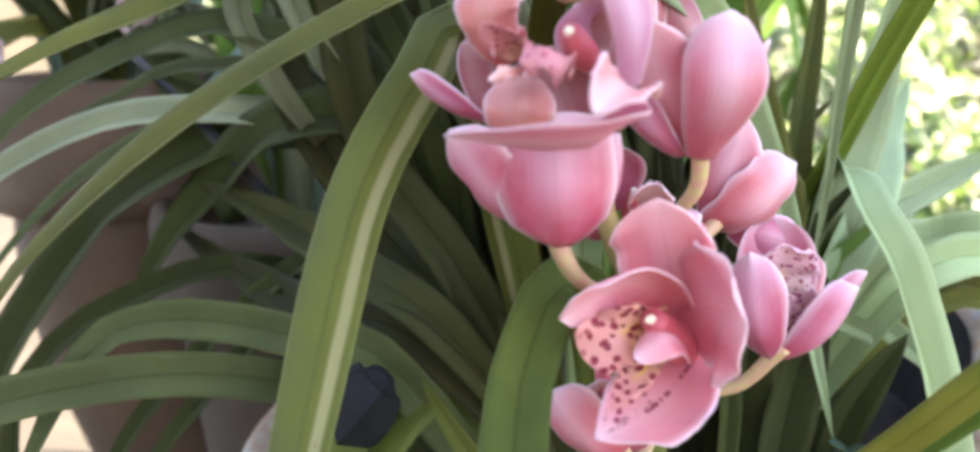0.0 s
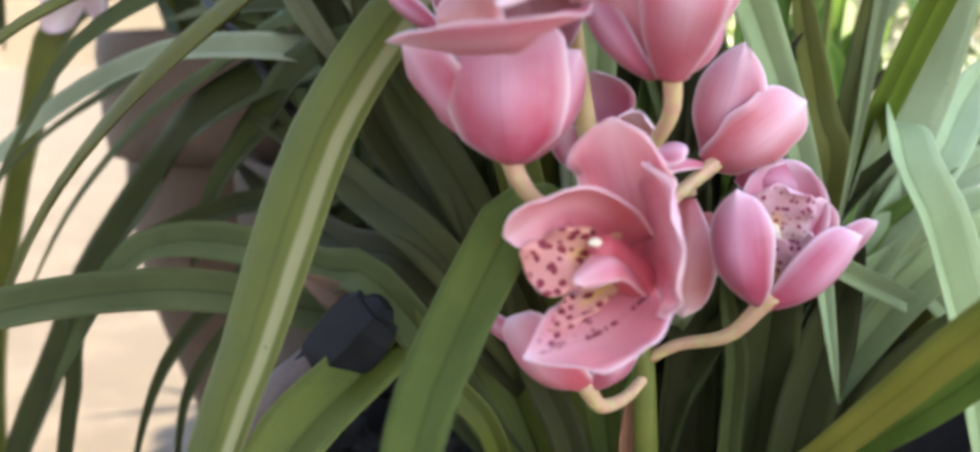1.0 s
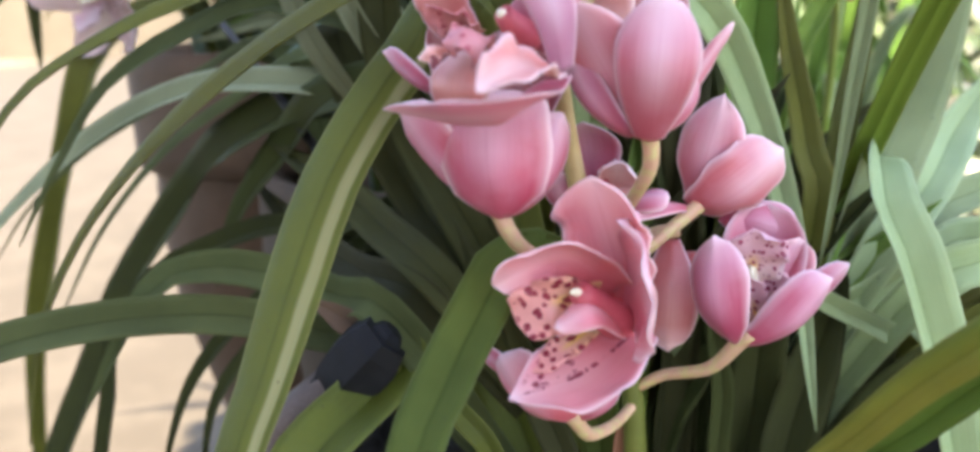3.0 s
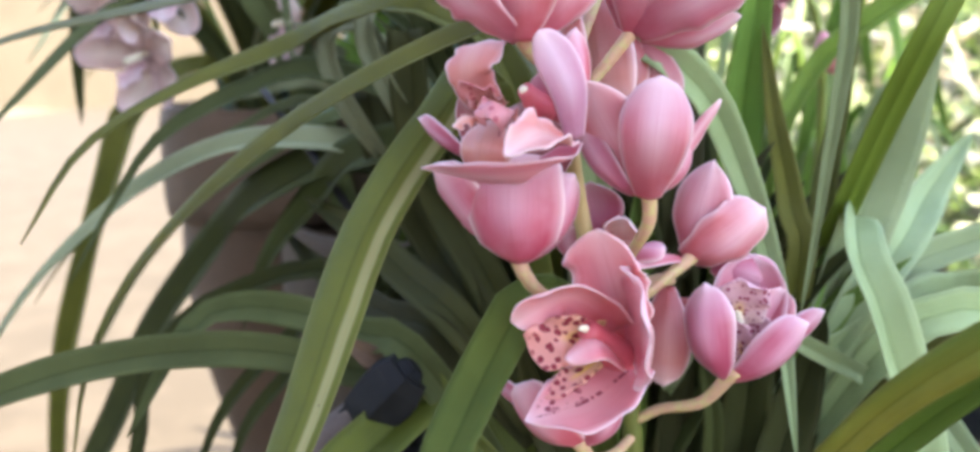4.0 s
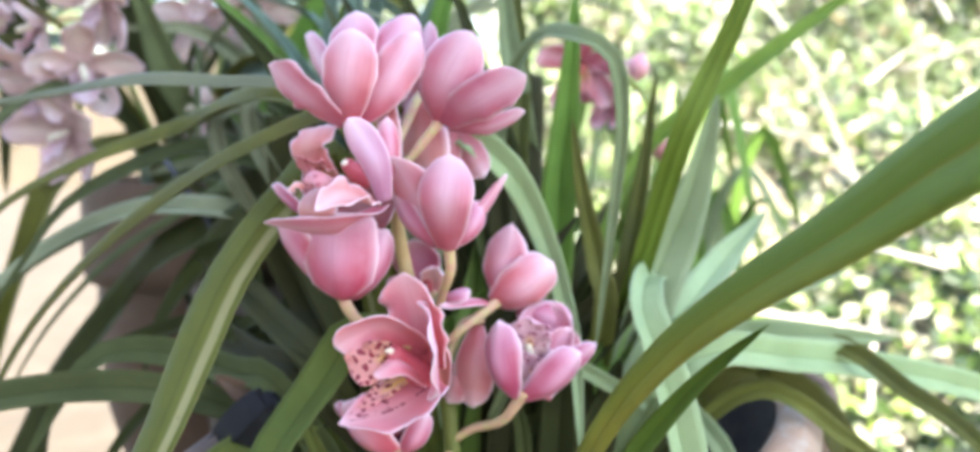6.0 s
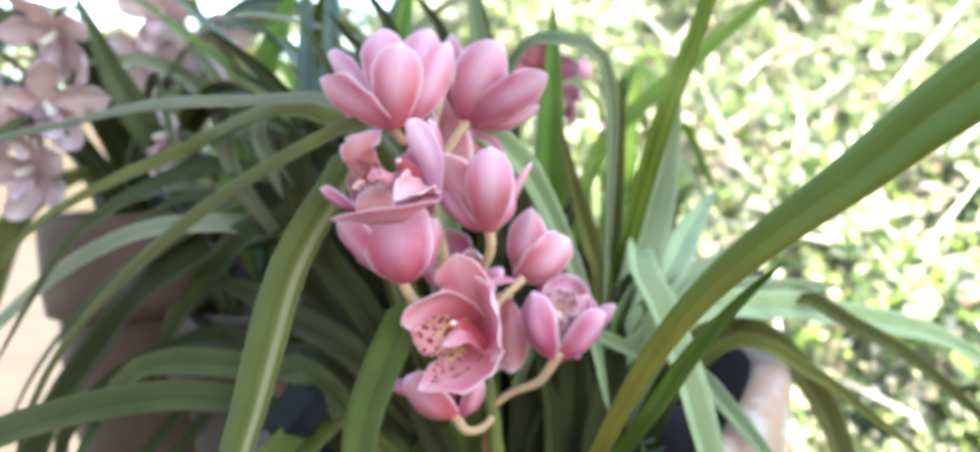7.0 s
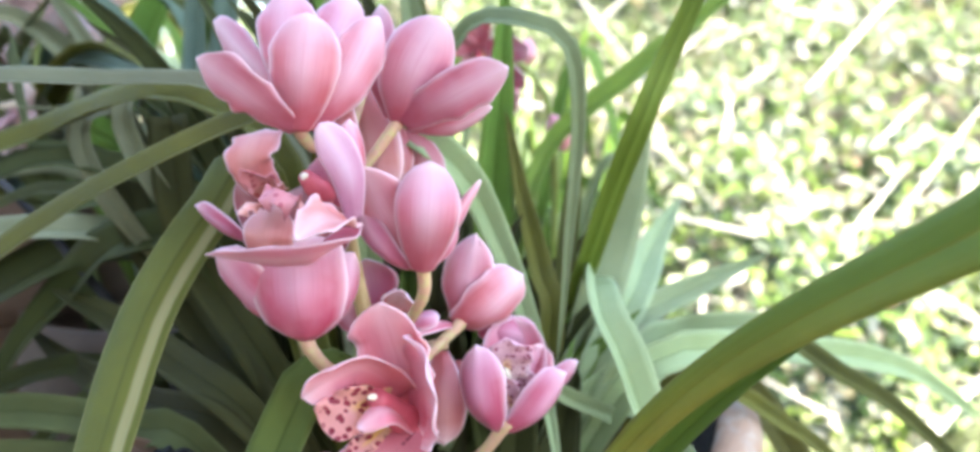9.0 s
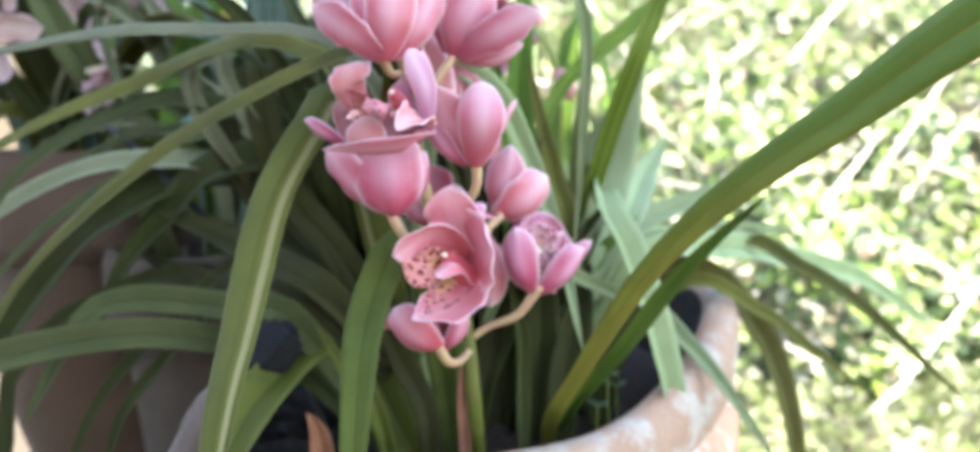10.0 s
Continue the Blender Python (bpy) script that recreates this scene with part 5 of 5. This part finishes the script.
def flower_spike(points, places, size, seed, label, mat=PETAL_BLUSH):
    s = thing("orchid_spike", label, "orchid spike", "flower spikes")
    part("flower_stem", tube(points, [0.005, 0.0035], STALK, 8, 20, "flower_stem"), s)
    line = spline(points, 60)
    for k, p in enumerate(places):
        near = min(line, key=lambda q: (q - Vector(p)).length)
        blush_flower(s, p, size, seed * 31 + k, mat)
        part("pedicel", tube([near, near.lerp(Vector(p), 0.5) + Vector((0, 0.01, 0.006)), p], [0.0022, 0.003], PEDICEL, 7, 8, "pedicel"), s)


rear = thing("potted_plant", "tall orchid leaves rising behind, some blue with painted sky light", "potted plant")
for pts, w, m in (
    ([(-0.12, 0.84, 0.58), (-0.10, 0.72, 0.72), (-0.085, 0.65, 0.794), (-0.081, 0.65, 0.882), (-0.074, 0.65, 0.957), (-0.07, 0.66, 1.06)], 0.027, LEAF_SKY_BLUE),
    ([(-0.14, 0.84, 0.58), (-0.13, 0.74, 0.72), (-0.116, 0.67, 0.829), (-0.112, 0.67, 0.885), (-0.106, 0.67, 0.962), (-0.10, 0.68, 1.06)], 0.021, LEAF_SKY_BLUE),
    ([(-0.22, 0.86, 0.60), (-0.245, 0.81, 0.76), (-0.233, 0.80, 0.835), (-0.207, 0.80, 0.899), (-0.175, 0.80, 0.963), (-0.14, 0.80, 1.04)], 0.044, LEAF_FRESH),
    ([(-0.40, 0.93, 0.72), (-0.47, 0.84, 0.99), (-0.54, 0.78, 0.96), (-0.572, 0.77, 0.845), (-0.59, 0.775, 0.735)], 0.042, LEAF_SHADE_GREEN),
    ([(-0.42, 0.93, 0.72), (-0.45, 0.84, 0.80), (-0.49, 0.75, 0.765), (-0.53, 0.738, 0.678), (-0.597, 0.759, 0.558), (-0.651, 0.771, 0.438), (-0.69, 0.78, 0.28), (-0.71, 0.78, 0.10)], 0.038, LEAF_OLIVE),
    ([(-0.28, 0.84, 0.60), (-0.33, 0.82, 0.80), (-0.370, 0.80, 0.885), (-0.394, 0.80, 0.940), (-0.43, 0.80, 1.03)], 0.042, LEAF_SKY_GREY),
    ([(0.12, 0.95, 0.50), (0.10, 0.70, 0.74), (0.094, 0.63, 0.805), (0.085, 0.63, 0.876), (0.077, 0.63, 0.924), (0.068, 0.63, 1.02)], 0.030, LEAF_PALE),
    ([(-0.06, 0.86, 0.58), (-0.05, 0.80, 0.80), (-0.03, 0.78, 0.92), (0.0, 0.78, 1.03)], 0.036, LEAF_FRESH),
    ([(-0.20, 0.88, 0.60), (-0.18, 0.88, 0.80), (-0.15, 0.88, 0.92), (-0.11, 0.88, 1.05)], 0.040, LEAF_SKY_BLUE),
):
    part("leaf", strap(pts, w, m), rear)
flower_spike([(-0.43, 0.95, 0.7), (-0.44, 0.88, 0.98), (-0.455, 0.80, 1.01), (-0.46, 0.76, 0.93), (-0.468, 0.755, 0.79)], ((-0.441, 0.731, 0.891), (-0.500, 0.742, 0.872), (-0.462, 0.733, 0.815), (-0.432, 0.76, 0.975), (-0.520, 0.77, 0.945)), 0.105, 2, "arching spike of blush-white orchid flowers")
flower_spike([(-0.38, 0.98, 0.7), (-0.34, 0.97, 0.98), (-0.335, 0.93, 1.05), (-0.335, 0.89, 0.98), (-0.325, 0.82, 0.86)], ((-0.392, 0.90, 0.965), (-0.292, 0.87, 0.962), (-0.350, 0.87, 1.010), (-0.321, 0.803, 0.848)), 0.092, 4, "arching spike of blush-pink orchid flowers")
flower_spike([(-0.46, 0.98, 0.7), (-0.56, 0.90, 1.0), (-0.62, 0.86, 1.06), (-0.62, 0.82, 0.98), (-0.61, 0.80, 0.90)], ((-0.593, 0.80, 0.955), (-0.597, 0.82, 1.02), (-0.65, 0.82, 0.98)), 0.09, 6, "drooping spike of pale orchid flowers")
spike = thing("orchid_spike", "short spike of rose-pink orchid flowers and buds behind", "orchid spike", "flower spikes")
part("flower_stem", tube([(0.24, 1.1, 0.45), (0.235, 0.95, 0.70), (0.215, 0.80, 0.81), (0.20, 0.79, 0.86), (0.15, 0.745, 0.90)], [0.005, 0.0035], STALK, 8, 20, "flower_stem"), spike)
blush_flower(spike, (0.138, 0.736, 0.888), 0.078, 81, PETAL_SKYLIT)
blush_flower(spike, (0.163, 0.76, 0.858), 0.060, 82, PETAL_SKYLIT)
for a, b, c in (((0.183, 0.835, 0.876), (0.190, 0.835, 0.891), (0.196, 0.833, 0.908)), ((0.158, 0.775, 0.842), (0.168, 0.77, 0.852), (0.178, 0.768, 0.862)), ((0.226, 0.775, 0.79), (0.218, 0.762, 0.806), (0.210, 0.755, 0.826))):
    part("bud", tube([a, b, c], [0.003, 0.010, 0.014, 0.011, 0.002], BUD, 10, 10, "bud"), spike, "closed rose-pink bud")

# dark twig lying among the leaves
tagged(new("twig", tube([(-0.27, 0.62, 0.79), (-0.21, 0.58, 0.745), (-0.16, 0.55, 0.70), (-0.10, 0.52, 0.64), (-0.04, 0.50, 0.48)], [0.003, 0.004, 0.0045], plain("dark_twig", (0.012, 0.012, 0.014), (0.03, 0.028, 0.028), 60, 0.7), 7, 18, "twig")), "thin dark dead twig leaning in the pot", "twig")


def clover(x, y, z, seed):
    """A small weed: three round leaflets on a thin stalk."""
    r = random.Random(seed)
    c = thing("weed", "small round-leaved weed in the potting mix", "weed", "weeds in the pot")
    top = Vector((x + r.uniform(-0.01, 0.01), y, z + r.uniform(0.02, 0.045)))
    part("weed_stem", tube([(x, y, 0.48), ((x + top.x) / 2, y, (0.48 + top.z) / 2), top], [0.0009, 0.0008], STALK, 6, 6, "weed_stem"), c)
    for k in range(3):
        an = k * 2.09 + r.uniform(0, 1)
        d = Vector((math.cos(an), math.sin(an), 0.25))
        part("leaflet", blade(top, top + d * 0.010, 0.010, (0, -0.3, -1), 0.05, 0.1, WEED, point=0.35), c)


WEED = leaf_material("weed_leaf", (0.03, 0.06, 0.035), (0.06, 0.10, 0.06), (0.1, 0.2, 0.08), (0.12, 0.18, 0.1))
for k, (x, y) in enumerate(((0.205, 0.455), (0.218, 0.475), (0.19, 0.44))):
    clover(x, y, 0.51, 40 + k)

# dry leaf sheaths at the foot
sheath = thing("dry_sheath", "dry russet leaf sheaths standing at the foot of the stem", "dry leaves")
part("sheath", strap([(0.078, 0.405, 0.48), (0.078, 0.402, 0.56), (0.081, 0.40, 0.60)], 0.010, DRY, n=10), sheath)
part("sheath", strap([(-0.03, 0.365, 0.48), (-0.028, 0.35, 0.55), (-0.035, 0.34, 0.575)], 0.018, DRY, n=10), sheath)

part("sheath", strap([(-0.060, 0.44, 0.595), (-0.079, 0.431, 0.611), (-0.095, 0.428, 0.623), (-0.110, 0.427, 0.631)], 0.016, CLAY_BROWN, n=12), sheath)

# ---- the sunny garden ----
def leaf_mass(name, count, place, size, mat, label, category, seed):
    """Thousands of small pointed leaves, each its own little folded blade."""
    r = random.Random(seed)
    verts, faces = [], []
    for k in range(count):
        c, nrm, s = place(r)
        n = (Vector(nrm) + Vector((r.uniform(-0.8, 0.8), r.uniform(-0.8, 0.8), r.uniform(-0.8, 0.8)))).normalized()
        a = n.orthogonal().normalized()
        a = Matrix.Rotation(r.uniform(0, 6.28), 3, n) @ a
        b = n.cross(a)
        L, W = size * s * r.uniform(0.5, 1.5), size * s * r.uniform(0.3, 0.85)
        o = len(verts)
        c = Vector(c)
        verts += [c - a * L / 2, c - b * W / 2 + n * W * 0.15, c + a * L / 2 - n * L * 0.1, c + b * W / 2 + n * W * 0.15, c]
        faces += [(o, o + 1, o + 4), (o + 1, o + 2, o + 4), (o + 2, o + 3, o + 4), (o + 3, o, o + 4)]
    return tagged(new(name, mesh_of(name, verts, faces, mat)), label, category, kind="stuff")


def bank(r):
    """A rising bank of creeping shrubs."""
    x = r.uniform(-0.5, 7.5)
    u = r.random() ** 1.3
    clump = noise.noise((x * 2.6, u * 11, 5))
    y = 2.0 + 3.2 * u + 0.35 * noise.noise((x * 1.3, u * 5, 0)) - 0.22 * clump
    z = 0.05 + 2.7 * u + 0.28 * noise.noise((x * 1.7, u * 6, 3)) + 0.18 * clump + r.uniform(-0.14, 0.05)
    return (x, y, z), (0, -0.7, 0.7), 0.7 + 0.7 * r.random() ** 2


def bank_left(r):
    x = r.uniform(-12, 0.5)
    u = r.random()
    y = 12.0 + 1.5 * u + 0.4 * noise.noise((x, u * 3, 1))
    z = 3.2 * u + 0.3 * noise.noise((x * 1.2, u * 5, 8))
    return (x, y, max(z, 0.02)), (0, -0.8, 0.5), 1.8


leaf_mass("creeping_shrub", 92000, bank, 0.058, SHRUB, "sunlit mass of creeping garden shrubs", "shrubs", 11)
leaf_mass("hedge", 20000, bank_left, 0.09, SHRUB, "loose sunlit hedge at the end of the terrace", "hedge", 12)


def turf(r):
    x, y = r.uniform(0.6, 6), r.uniform(-2.0, 3.2)
    return (x, y, -0.04 + r.uniform(0, 0.05)), (r.uniform(-1, 1), r.uniform(-1, 1), 0.3), 1.0


leaf_mass("grass", 42000, turf, 0.06, GRASS, "sunlit rough grass beside the terrace", "grass", 13)
bank_soil = tagged(new("garden_bank", mesh_of("garden_bank", [(-0.5, 2.1, -0.1), (9, 2.1, -0.1), (9, 5.5, 2.7), (-0.5, 5.5, 2.7), (-0.5, 9, 2.9), (9, 9, 2.9)], [(0, 1, 2, 3), (3, 2, 5, 4)], LAWN)), "earth bank under the shrubs", "bank", kind="structure")


def dry_stems():
    """Pale dry stems straggling through the shrubs."""
    r = random.Random(17)
    verts, faces = [], []
    for k in range(600):
        (x, y, z), _, _ = bank(r)
        a = Vector((x, y - 0.05, z + 0.03))
        d = Vector((r.uniform(-1, 1), r.uniform(-0.5, 0.3), r.uniform(-0.3, 1))).normalized() * r.uniform(0.15, 0.75)
        n = d.cross(Vector((0, 1, 0.3))).normalized() * r.uniform(0.003, 0.011)
        q = d.cross(n).normalized() * n.length
        o = len(verts)
        verts += [a + n, a - n * 0.5 + q, a - n * 0.5 - q, a + d]
        faces += [(o, o + 1, o + 3), (o + 1, o + 2, o + 3), (o + 2, o, o + 3)]
    return mesh_of("dry_stems", verts, faces, plain("dry_stem", (0.52, 0.48, 0.41), (0.72, 0.69, 0.62), 4, 0.8))


tagged(new("dry_stems", dry_stems()), "pale dry stems straggling through the shrubs", "dry stems", kind="stuff")
